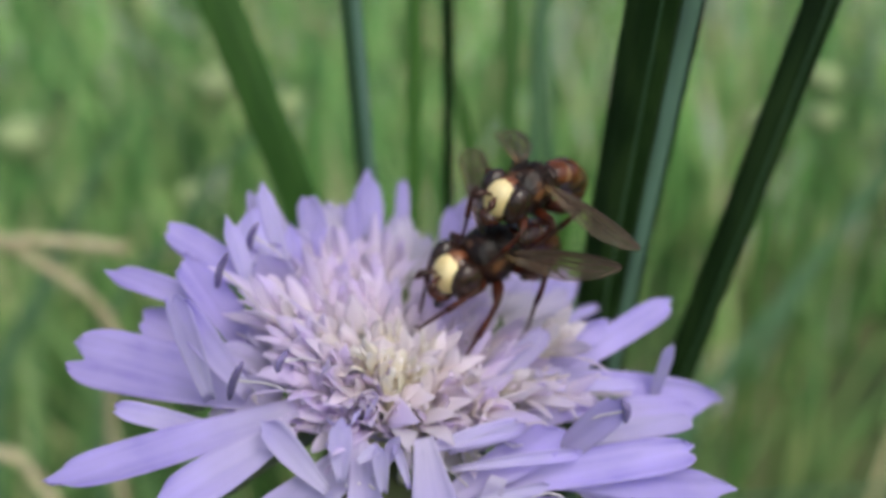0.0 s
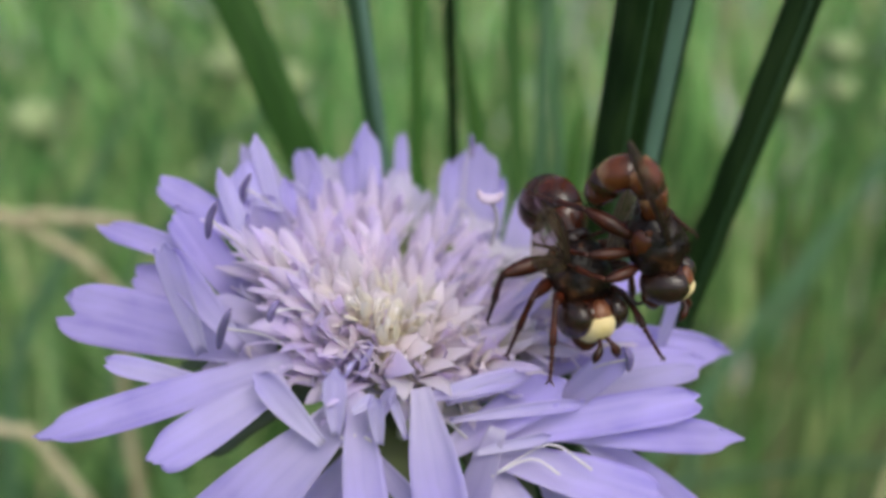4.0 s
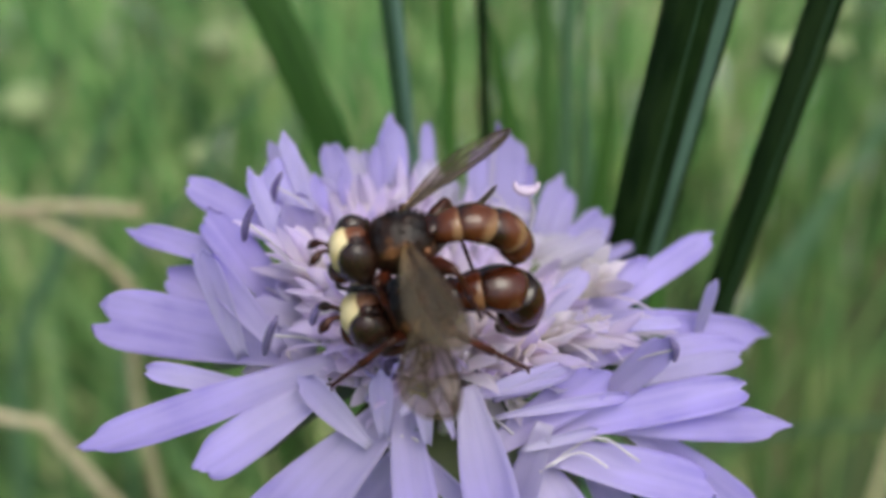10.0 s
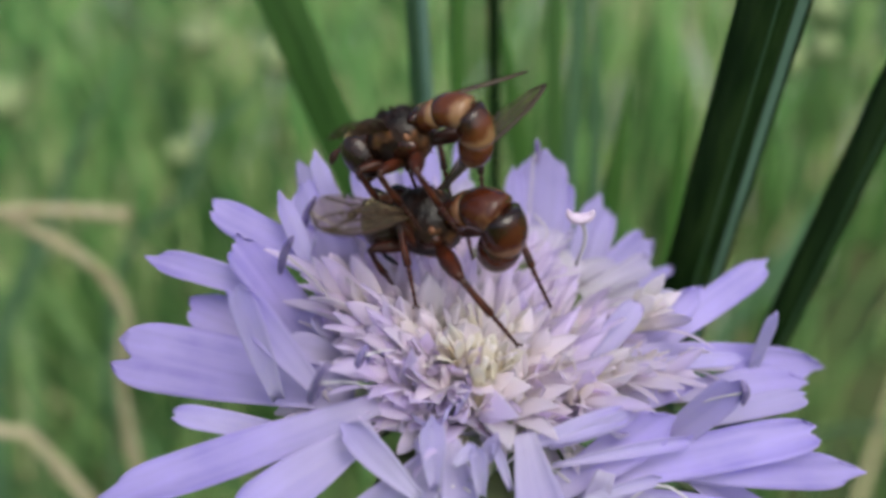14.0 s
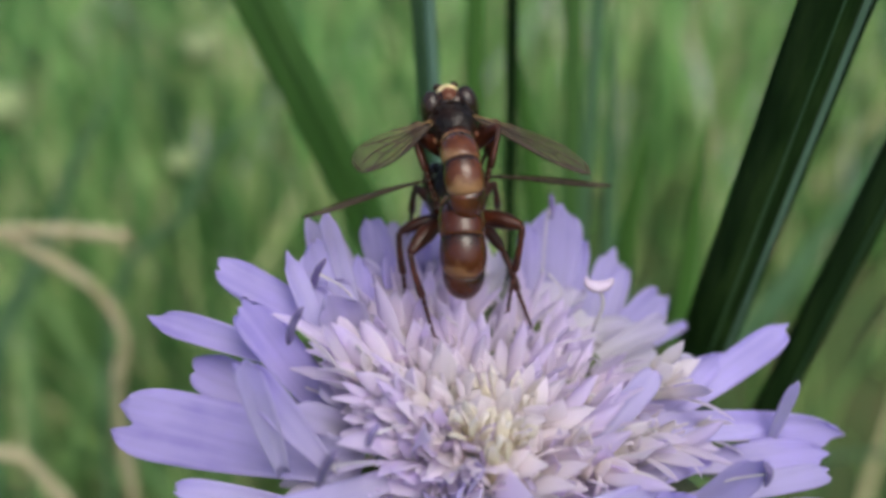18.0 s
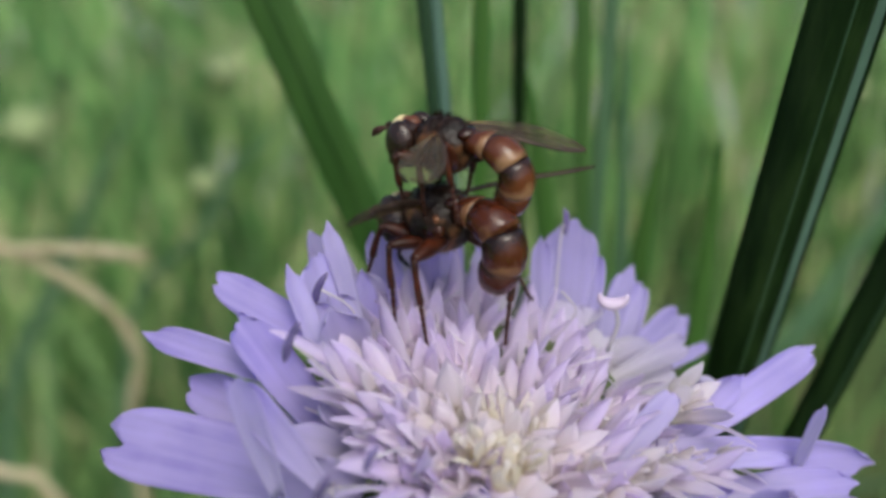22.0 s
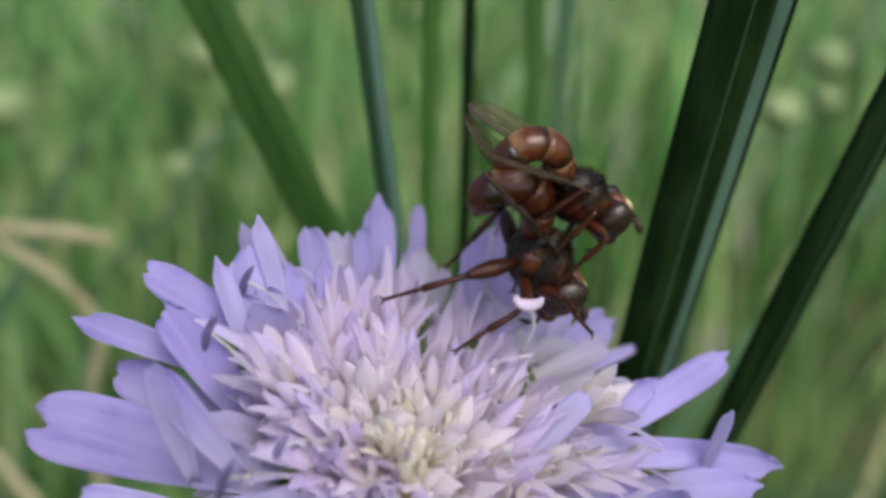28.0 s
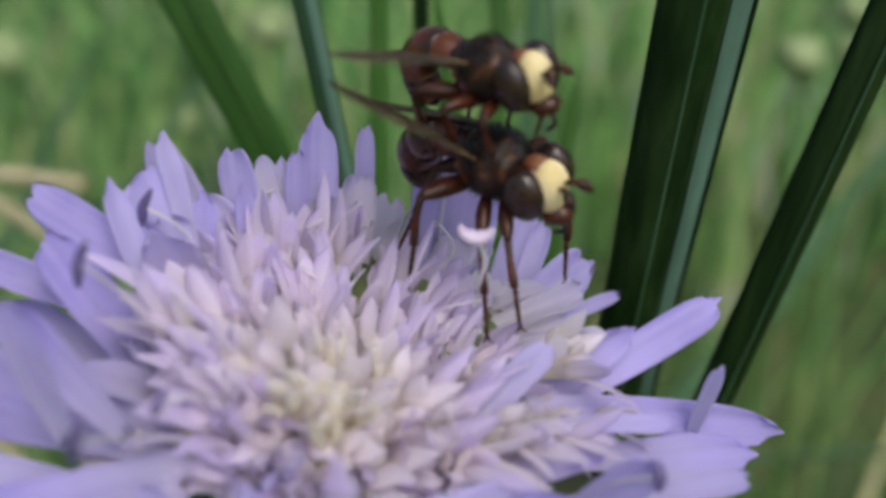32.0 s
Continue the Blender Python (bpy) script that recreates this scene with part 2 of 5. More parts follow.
def grass_material(name, k, patch, paler_x):
    """Grass whose blades differ in green, in patches; k: brightness gain on its colours."""
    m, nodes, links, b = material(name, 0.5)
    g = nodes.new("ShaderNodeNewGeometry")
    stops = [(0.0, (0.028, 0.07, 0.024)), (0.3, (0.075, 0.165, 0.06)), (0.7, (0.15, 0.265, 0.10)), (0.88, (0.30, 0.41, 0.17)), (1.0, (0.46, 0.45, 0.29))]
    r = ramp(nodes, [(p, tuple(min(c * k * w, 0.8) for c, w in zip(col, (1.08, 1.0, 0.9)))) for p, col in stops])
    nz = nodes.new("ShaderNodeTexNoise")
    nz.inputs["Scale"].default_value, nz.inputs["Detail"].default_value = patch, 2
    links.new(g.outputs["Position"], nz.inputs["Vector"])
    swing = nodes.new("ShaderNodeMapRange")
    swing.inputs["From Min"].default_value, swing.inputs["From Max"].default_value = 0.3, 0.7
    swing.inputs["To Min"].default_value, swing.inputs["To Max"].default_value = -0.4, 0.38
    links.new(nz.outputs["Fac"], swing.inputs["Value"])
    add = nodes.new("ShaderNodeMath")
    add.operation = "ADD"
    links.new(g.outputs["Random Per Island"], add.inputs[0])
    links.new(swing.outputs["Result"], add.inputs[1])
    # brightness put into the colour: blades get paler towards +x
    sp = nodes.new("ShaderNodeSeparateXYZ")
    links.new(g.outputs["Position"], sp.inputs["Vector"])
    dry = nodes.new("ShaderNodeMapRange")
    dry.inputs["From Min"].default_value, dry.inputs["From Max"].default_value = -0.8, 0.8
    dry.inputs["To Min"].default_value, dry.inputs["To Max"].default_value = -paler_x, paler_x
    links.new(sp.outputs["X"], dry.inputs["Value"])
    total = nodes.new("ShaderNodeMath")
    total.operation = "ADD"
    links.new(add.outputs[0], total.inputs[0])
    links.new(dry.outputs["Result"], total.inputs[1])
    links.new(total.outputs[0], r.inputs["Fac"])
    links.new(r.outputs["Color"], b.inputs["Base Color"])
    tr = nodes.new("ShaderNodeBsdfTranslucent")
    mx = nodes.new("ShaderNodeMixShader")
    mx.inputs["Fac"].default_value = 0.4
    links.new(r.outputs["Color"], tr.inputs["Color"])
    links.new(b.outputs["BSDF"], mx.inputs[1])
    links.new(tr.outputs["BSDF"], mx.inputs[2])
    links.new(mx.outputs["Shader"], nodes["Material Output"].inputs["Surface"])
    return m


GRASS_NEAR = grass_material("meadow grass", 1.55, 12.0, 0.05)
# near grass's colours scaled up: the distance's brightness is put into the colour
GRASS_FAR = grass_material("brightened meadow grass", 3.0, 9.0, 0.16)
SOIL = noisy("mossy soil", [(0.03, 0.042, 0.015), (0.06, 0.085, 0.028), (0.085, 0.11, 0.036), (0.10, 0.09, 0.045)], 9, 0.95, bump=0.8, coord="Object")

# fly surfaces
RUST = noisy("rust brown cuticle", [(0.010, 0.003, 0.0013), (0.04, 0.009, 0.0035), (0.125, 0.032, 0.011)], 420, 0.24, bump=0.3)
RUST_DUSTED = noisy("dusted pale cuticle", [(0.06, 0.016, 0.006), (0.15, 0.046, 0.016), (0.32, 0.17, 0.085)], 800, 0.42, bump=0.35)
BROWN_DARK = noisy("dark brown cuticle", [(0.006, 0.003, 0.002), (0.010, 0.004, 0.002), (0.045, 0.018, 0.007)], 520, 0.6, bump=0.9, spec=0.15)
THORAX = noisy("brown mottled thorax", [(0.005, 0.0025, 0.0015), (0.008, 0.0035, 0.002), (0.025, 0.009, 0.0035), (0.20, 0.085, 0.032)], 900, 0.42, bump=0.9, spec=0.4)
EYE = noisy("grey brown eye", [(0.014, 0.007, 0.004), (0.038, 0.017, 0.012)], 2500, 0.2, bump=0.3, spec=0.55)
FACE = noisy("pale yellow face", [(0.56, 0.42, 0.16), (0.78, 0.66, 0.38)], 900, 0.65)
LEG = noisy("chestnut leg", [(0.015, 0.004, 0.002), (0.065, 0.014, 0.005)], 1500, 0.36, spec=0.35)
BLACK = noisy("black claw", [(0.012, 0.008, 0.006), (0.03, 0.018, 0.012)], 1500, 0.5)
BRISTLE = noisy("brown bristle", [(0.007, 0.003, 0.002), (0.022, 0.009, 0.004)], 900, 0.6, spec=0.15)
VEIN = noisy("dark wing vein", [(0.03, 0.017, 0.01), (0.06, 0.035, 0.02)], 800, 0.5)


def segment_material(name, dark, rust, dust, cover):
    """Abdomen segment: dark at its front edge, rust over its back, pale uneven dust towards its hind edge."""
    m, nodes, links, b = material(name, 0.22)
    b.inputs["Specular IOR Level"].default_value = 0.55
    uv = nodes.new("ShaderNodeUVMap")
    sp = nodes.new("ShaderNodeSeparateXYZ")
    links.new(uv.outputs["UV"], sp.inputs["Vector"])
    tc = nodes.new("ShaderNodeTexCoord")
    nz = nodes.new("ShaderNodeTexNoise")
    nz.inputs["Scale"].default_value, nz.inputs["Detail"].default_value = 620, 4
    links.new(tc.outputs["Object"], nz.inputs["Vector"])
    k = nodes.new("ShaderNodeMath")
    k.operation = "MULTIPLY_ADD"
    k.inputs[1].default_value = 1.7
    links.new(nz.outputs["Fac"], k.inputs[0])
    links.new(sp.outputs["X"], k.inputs[2])
    j = nodes.new("ShaderNodeMath")
    j.operation = "SUBTRACT"
    j.inputs[1].default_value = 0.83
    links.new(k.outputs[0], j.inputs[0])
    mid = tuple(0.6 * p + 0.4 * q for p, q in zip(rust, dust))
    r = ramp(nodes, [(0.0, dark), (0.3, tuple(0.5 * p + 0.5 * q for p, q in zip(dark, rust))), (0.5, rust), (cover, rust), (cover + 0.12, mid), (1.0, dust)])
    links.new(j.outputs[0], r.inputs["Fac"])
    links.new(r.outputs["Color"], b.inputs["Base Color"])
    fine = nodes.new("ShaderNodeTexNoise")
    fine.inputs["Scale"].default_value, fine.inputs["Detail"].default_value = 3500, 3
    links.new(tc.outputs["Object"], fine.inputs["Vector"])
    bp = nodes.new("ShaderNodeBump")
    bp.inputs["Strength"].default_value, bp.inputs["Distance"].default_value = 0.3, 0.0001
    links.new(fine.outputs["Fac"], bp.inputs["Height"])
    links.new(bp.outputs["Normal"], b.inputs["Normal"])
    return m


SEGMENT = segment_material("red brown abdomen segment", (0.012, 0.0035, 0.0015), (0.062, 0.013, 0.004), (0.17, 0.08, 0.035), 0.8)
SEGMENT_LIGHT = segment_material("light rust abdomen segment", (0.02, 0.006, 0.003), (0.10, 0.027, 0.008), (0.26, 0.14, 0.068), 0.72)


def wing_material():
    m, nodes, links, b = material("smoky wing membrane", 0.22)
    tc = nodes.new("ShaderNodeTexCoord")
    nz = nodes.new("ShaderNodeTexNoise")
    nz.inputs["Scale"].default_value = 500
    links.new(tc.outputs["Object"], nz.inputs["Vector"])
    r = ramp(nodes, [(0.3, (0.14, 0.11, 0.08)), (0.7, (0.26, 0.22, 0.16))])
    links.new(nz.outputs["Fac"], r.inputs["Fac"])
    sp = nodes.new("ShaderNodeSeparateXYZ")
    links.new(tc.outputs["Object"], sp.inputs["Vector"])
    root = nodes.new("ShaderNodeMapRange")
    root.inputs["From Min"].default_value, root.inputs["From Max"].default_value = -0.0021, -0.0004
    links.new(sp.outputs["X"], root.inputs["Value"])
    mix = nodes.new("ShaderNodeMix")
    mix.data_type = "RGBA"
    mix.inputs["B"].default_value = (0.24, 0.15, 0.065, 1)
    links.new(root.outputs["Result"], mix.inputs["Factor"])
    links.new(r.outputs["Color"], mix.inputs["A"])
    links.new(mix.outputs["Result"], b.inputs["Base Color"])
    thick = nodes.new("ShaderNodeMapRange")
    thick.inputs["To Min"].default_value, thick.inputs["To Max"].default_value = 0.15, 0.6
    links.new(root.outputs["Result"], thick.inputs["Value"])
    tp = nodes.new("ShaderNodeBsdfTransparent")
    tp.inputs["Color"].default_value = (0.86, 0.82, 0.74, 1)
    mx = nodes.new("ShaderNodeMixShader")
    links.new(thick.outputs["Result"], mx.inputs["Fac"])
    links.new(tp.outputs["BSDF"], mx.inputs[1])
    links.new(b.outputs["BSDF"], mx.inputs[2])
    links.new(mx.outputs["Shader"], nodes["Material Output"].inputs["Surface"])
    return m


WING = wing_material()


# ---- mesh helpers ----
def shade(me):
    me.polygons.foreach_set("use_smooth", [True] * len(me.polygons))


def mesh_of(name, bm, mat):
    me = bpy.data.meshes.new(name)
    bmesh.ops.recalc_face_normals(bm, faces=bm.faces)
    bm.to_mesh(me)
    bm.free()
    me.materials.append(mat)
    shade(me)
    return me


def part(name, bm, mat, parent, label="", m=None):
    me = bm if isinstance(bm, bpy.types.Mesh) else mesh_of(name, bm, mat)
    ob = new(name, me)
    ob.parent = parent
    if m is not None:
        ob.matrix_basis = m
    if label:
        tagged(ob, label)
    return ob


def add_tube(bm, pts, radii, n=8, squash=1.0, caps=True):
    """A tube through pts with its radius at each."""
    pts = [Vector(p) for p in pts]
    rings = []
    side = None
    for i, p in enumerate(pts):
        d = (pts[min(i + 1, len(pts) - 1)] - pts[max(i - 1, 0)]).normalized()
        if side is None:
            side = d.orthogonal().normalized()
        side = (side - d * side.dot(d)).normalized()
        up = d.cross(side)
        r = radii[i] if hasattr(radii, "__len__") else radii
        rings.append([bm.verts.new(p + r * (math.cos(a) * side + squash * math.sin(a) * up)) for a in [2 * math.pi * k / n for k in range(n)]])
    for a, b in zip(rings, rings[1:]):
        for k in range(n):
            bm.faces.new((a[k], a[(k + 1) % n], b[(k + 1) % n], b[k]))
    if caps:
        bm.faces.new(rings[0][::-1])
        bm.faces.new(rings[-1])
    return rings


def add_ball(bm, centre, radii, nu=14, nv=9, m=None):
    m = m or Matrix()
    c = Vector(centre)
    rows = []
    for j in range(1, nv):
        th = math.pi * j / nv
        rows.append([bm.verts.new(c + m @ Vector((radii[0] * math.cos(th), radii[1] * math.sin(th) * math.cos(a), radii[2] * math.sin(th) * math.sin(a)))) for a in [2 * math.pi * k / nu for k in range(nu)]])
    p0, p1 = bm.verts.new(c + m @ Vector((radii[0], 0, 0))), bm.verts.new(c - m @ Vector((radii[0], 0, 0)))
    for k in range(nu):
        bm.faces.new((p0, rows[0][k], rows[0][(k + 1) % nu]))
        bm.faces.new((p1, rows[-1][(k + 1) % nu], rows[-1][k]))
    for a, b in zip(rows, rows[1:]):
        for k in range(nu):
            bm.faces.new((a[k], b[k], b[(k + 1) % nu], a[(k + 1) % nu]))


def smooth_path(ctrl, n):
    """n points on a smooth curve through the control points."""
    ctrl = [Vector(c) for c in ctrl]
    ctrl = [ctrl[0] * 2 - ctrl[1], *ctrl, ctrl[-1] * 2 - ctrl[-2]]
    seg, out = len(ctrl) - 3, []
    for i in range(n):
        u = seg * i / (n - 1)
        k = min(int(u), seg - 1)
        s = u - k
        a, b, c, d = ctrl[k:k + 4]
        out.append(0.5 * (2 * b + (c - a) * s + (2 * a - 5 * b + 4 * c - d) * s * s + (3 * b - a - 3 * c + d) * s ** 3))
    return out


def add_sheet(bm, grid, thick, normal=(0, 0, 1)):
    """A thin closed leaf from a grid of points."""
    nrm = Vector(normal) * thick
    top = [[bm.verts.new(p) for p in row] for row in grid]
    low = [[bm.verts.new(p - nrm) for p in row] for row in grid]
    nu, nv = len(grid), len(grid[0])
    for i in range(nu - 1):
        for j in range(nv - 1):
            bm.faces.new((top[i][j], top[i + 1][j], top[i + 1][j + 1], top[i][j + 1]))
            bm.faces.new((low[i][j], low[i][j + 1], low[i + 1][j + 1], low[i + 1][j]))
    for i in range(nu - 1):
        bm.faces.new((top[i][0], low[i][0], low[i + 1][0], top[i + 1][0]))
        bm.faces.new((top[i][-1], top[i + 1][-1], low[i + 1][-1], low[i][-1]))
    for j in range(nv - 1):
        bm.faces.new((top[0][j], top[0][j + 1], low[0][j + 1], low[0][j]))
        bm.faces.new((top[-1][j], low[-1][j], low[-1][j + 1], top[-1][j + 1]))


def petal_mesh(length, width, rng, cup=0.25, droop=0.1, neck=0.3, notch=0.0, nu=16, nv=9):
    """A petal along +x with a narrow neck, a rounded ragged tip, a creased and cupped section and some ripple."""
    bm = bmesh.new()
    ph, skew, crease = rng.uniform(0, 6.3), rng.uniform(-0.04, 0.04), rng.uniform(-0.1, 0.16)
    turn = rng.uniform(-0.5, 0.5)
    grid = []
    for i in range(nu):
        u = 1 - (1 - i / (nu - 1)) ** 1.5
        w = neck + (1 - neck) * math.sin(min(u / 0.7, 1) * math.pi / 2) ** 1.2
        if u > 0.8:
            w *= math.sqrt(max(1 - ((u - 0.8) / 0.2) ** 2, 0.0)) * 0.55 + 0.45
        row = []
        for j in range(nv):
            v = 2 * j / (nv - 1) - 1
            rag = (0.026 * math.sin(v * 3.4 + ph) + 0.010 * math.sin(v * 8 + 2 * ph)) * max(u - 0.7, 0) / 0.3
            x = length * (u + rag - 0.05 * v * v * max(u - 0.7, 0) / 0.3 - notch * max(1 - abs(v) * 1.6, 0) * max(u - 0.8, 0) * 1.2)
            y = 0.5 * width * w * v + skew * length * u * u
            z = cup * width * (v * v - 0.4) * 0.5 + droop * length * 0.4 * math.sin(u * 3.1)
            z += crease * width * (1 - abs(v)) * (1 - u) + turn * 0.35 * width * v * u * u
            z += 0.05 * width * math.sin(u * 5 + ph + v * 2.2) * (0.3 + u) + 0.018 * width * math.cos(v * 5 + ph) * (0.4 + u)
            row.append(Vector((x, y, z)))
        grid.append(row)
    add_sheet(bm, grid, 0.00006)
    return bm


# ---- the flower head ----
AXIS = Vector((0.11686, -0.19477, 0.97386))
EX = Vector((0.99315, 0.02292, -0.11459))
EY = AXIS.cross(EX)
TILT = Matrix((EX, EY, AXIS)).transposed().to_4x4()
flower = tagged(new("scabious_flower"), "lilac scabious flower head with pale cream centre on a green stem", "flower")
flower.matrix_world = Matrix.Translation(HEAD) @ TILT


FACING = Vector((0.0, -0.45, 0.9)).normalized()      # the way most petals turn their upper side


def polar(az, r, h):
    """A point of the flower head: degrees round it, millimetres out and up."""
    return Vector((r * math.cos(radians(az)) * MM, r * math.sin(radians(az)) * MM, h * MM))


def crown(x, y):
    """Height of the florets' tops over the head's plane, in millimetres: the head leans back to one side."""
    return 4.4 - 0.25 * x - 0.13 * y


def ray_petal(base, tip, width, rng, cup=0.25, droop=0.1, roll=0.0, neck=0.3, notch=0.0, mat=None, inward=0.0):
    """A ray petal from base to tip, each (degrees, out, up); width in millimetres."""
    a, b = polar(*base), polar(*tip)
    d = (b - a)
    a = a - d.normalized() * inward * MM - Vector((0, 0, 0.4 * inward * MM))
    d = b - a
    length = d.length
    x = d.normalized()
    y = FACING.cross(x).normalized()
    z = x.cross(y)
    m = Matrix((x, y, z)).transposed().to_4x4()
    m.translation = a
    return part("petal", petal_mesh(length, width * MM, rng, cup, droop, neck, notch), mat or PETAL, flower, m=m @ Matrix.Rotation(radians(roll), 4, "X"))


prng = random.Random(3)
# base and tip of each ray petal (degrees, out, up) and its width, round the head
LEFT_RAYS = [
    ((-173, 6.9, 4.4), (172, 13.1, 5.4), 1.7), ((-158, 8.2, 2.3), (-178, 11.5, 6.0), 1.9),
    ((-172, 10.0, 4.0), (178, 15.4, 4.1), 1.3), ((-143, 9.9, 3.1), (-167, 16.7, 2.7), 3.1),
    ((-168, 10.2, 1.4), (-177, 13.8, 2.0), 2.2), ((-145, 12.0, 5.3), (-150, 12.5, 8.5), 1.1),
    ((-141, 12.0, 2.1), (-150, 15.5, 3.2), 1.0), ((-130, 10.7, 3.9), (-147, 19.1, 0.5), 1.9),
    ((-126, 11.6, 3.3), (-133, 16.0, 1.2), 2.1), ((-143, 10.8, 4.9), (-151, 12.6, 8.1), 1.3),
]
FRONT_RAYS = [
    ((-111, 11.4, 2.5), (-123, 17.2, -2.3), 3.3), ((-103, 10.8, 3.1), (-97, 14.0, -0.8), 1.9),
    ((-107, 9.9, -1.6), (-114, 13.1, -4.6), 2.4), ((-98, 11.0, 1.2), (-85, 12.6, -1.4), 1.0),
    ((-88, 10.9, 4.0), (-84, 14.4, 0.0), 2.3), ((-74, 11.3, 2.0), (-80, 12.4, -2.1), 1.5),
    ((-71, 11.4, 0.1), (-68, 14.8, -1.5), 2.1), ((-66, 11.3, 1.0), (-46, 16.0, -0.5), 2.2),
    ((-56, 11.6, -1.6), (-53, 14.3, -4.9), 1.9), ((-49, 12.2, 1.2), (-39, 17.7, -3.1), 1.8),
]
RIGHT_RAYS = [
    ((-54, 11.2, 1.7), (-36, 17.2, 2.7), 1.6), ((-70, 10.2, 1.8), (-35, 15.1, 3.5), 1.8),
    ((-40, 10.7, 2.2), (-26, 14.3, 2.9), 1.1), ((-27, 10.0, 1.3), (-15, 14.7, 0.9), 1.6),
    ((-25, 7.7, 2.5), (-4, 16.4, -0.7), 1.5), ((-12, 12.6, 1.5), (-11, 12.7, 3.7), 0.7),
    ((-18, 7.5, 1.7), (5, 13.2, 3.6), 1.5), ((-19, 7.0, 2.0), (-3, 9.4, 3.5), 1.3),
    ((-35, 8.2, 3.1), (-22, 11.6, 2.6), 0.7), ((-54, 7.8, 1.9), (-33, 9.9, 2.4), 1.1),
    ((-51, 10.7, 2.8), (-43, 12.1, 5.6), 1.4), ((-75, 10.2, 2.3), (-54, 10.5, 4.0), 1.8),
]
BACK_RAYS = [
    ((180, 7.3, 4.5), (164, 9.1, 6.7), 2.3), ((170, 7.2, 5.5), (156, 8.9, 7.5), 0.9),
    ((-174, 8.3, 4.9), (171, 9.8, 6.8), 1.0), ((152, 5.5, 2.2), (135, 8.4, 5.3), 1.5),
    ((173, 6.0, 2.9), (158, 7.1, 5.7), 1.0), ((162, 4.8, 1.8), (146, 6.5, 5.4), 0.9),
    ((115, 5.9, 0.9), (108, 9.3, 5.0), 1.7), ((128, 5.4, 0.7), (119, 7.9, 4.6), 1.0),
    ((96, 6.3, 0.6), (97, 9.6, 4.2), 0.9),
]
BACK_RIGHT_RAYS = [
    ((62, 5.8, 0.6), (70, 8.9, 4.5), 2.8), ((52, 6.9, -0.1), (59, 8.9, 3.0), 1.1),
    ((45, 7.3, -1.4), (53, 11.1, 1.2), 1.5), ((38, 7.6, -1.3), (47, 11.1, 0.7), 1.1),
    ((31, 6.0, -1.7), (35, 11.6, 0.0), 2.1), ((33, 8.3, -2.0), (33, 13.6, -2.7), 0.7),
    ((-43, 5.9, 3.4), (-18, 6.5, 4.0), 1.2), ((69, 4.6, 1.4), (77, 7.6, 4.0), 1.1),
]
INNER_RAYS = [
    ((-111, 11.8, 2.8), (-126, 11.6, 4.4), 1.9), ((-107, 11.4, 3.4), (-110, 10.3, 5.2), 1.6),
    ((-99, 10.9, 3.5), (-96, 10.3, 4.9), 1.0), ((-102, 11.0, 4.4), (-100, 10.5, 4.4), 0.9),
    ((-79, 10.1, 2.9), (-51, 11.5, 3.0), 1.0), ((-86, 9.8, 4.0), (-63, 9.7, 4.1), 1.5),
    ((-75, 11.4, 2.2), (-61, 11.9, 2.4), 0.9), ((-80, 9.8, 3.8), (-61, 9.9, 4.2), 1.1),
    ((-98, 11.3, 3.2), (-100, 10.8, 4.7), 1.1), ((-93, 11.1, 3.5), (-96, 10.5, 4.7), 0.7),
]
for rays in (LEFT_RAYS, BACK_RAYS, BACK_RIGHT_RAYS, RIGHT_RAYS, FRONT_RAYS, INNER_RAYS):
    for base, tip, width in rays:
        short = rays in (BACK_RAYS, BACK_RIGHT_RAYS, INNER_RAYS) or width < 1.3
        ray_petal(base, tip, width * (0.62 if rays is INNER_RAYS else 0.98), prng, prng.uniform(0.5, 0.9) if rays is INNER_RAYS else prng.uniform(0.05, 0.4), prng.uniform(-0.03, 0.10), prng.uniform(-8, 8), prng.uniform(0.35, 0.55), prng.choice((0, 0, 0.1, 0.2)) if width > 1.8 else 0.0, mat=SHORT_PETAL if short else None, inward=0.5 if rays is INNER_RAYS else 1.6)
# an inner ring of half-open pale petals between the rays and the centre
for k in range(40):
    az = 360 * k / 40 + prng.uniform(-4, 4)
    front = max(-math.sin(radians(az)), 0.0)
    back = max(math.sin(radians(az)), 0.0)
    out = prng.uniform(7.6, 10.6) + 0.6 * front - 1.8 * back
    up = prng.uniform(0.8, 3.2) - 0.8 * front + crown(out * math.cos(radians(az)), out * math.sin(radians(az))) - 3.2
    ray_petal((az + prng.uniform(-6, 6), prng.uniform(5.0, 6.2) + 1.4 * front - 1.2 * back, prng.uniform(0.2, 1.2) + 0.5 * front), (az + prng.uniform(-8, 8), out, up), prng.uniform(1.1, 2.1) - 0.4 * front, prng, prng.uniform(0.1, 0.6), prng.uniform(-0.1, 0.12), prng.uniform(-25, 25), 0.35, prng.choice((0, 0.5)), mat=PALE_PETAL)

# receptacle, sepals and stem
bm = bmesh.new()
add_ball(bm, (0, 0, -0.0006), (0.0058, 0.0058, 0.0026), 20, 10)
part("receptacle", bm, CALYX, flower)
for k in range(12):
    a = 30 * k + prng.uniform(-6, 6)
    me = petal_mesh(0.0095, 0.0030, prng, 0.3, 0.3, 0.6)
    part("bract", me, CALYX, flower, m=pose(0, 0, -0.0022, 0, 12, a) @ pose(0.003, 0, 0))
bm = bmesh.new()
inv = flower.matrix_world.inverted()
foot = [inv @ Vector(p) for p in ((0.002, 0.012, 0.0), (0.004, 0.009, 0.15), (0.003, 0.003, 0.32), (0.001, -0.0035, 0.42))]
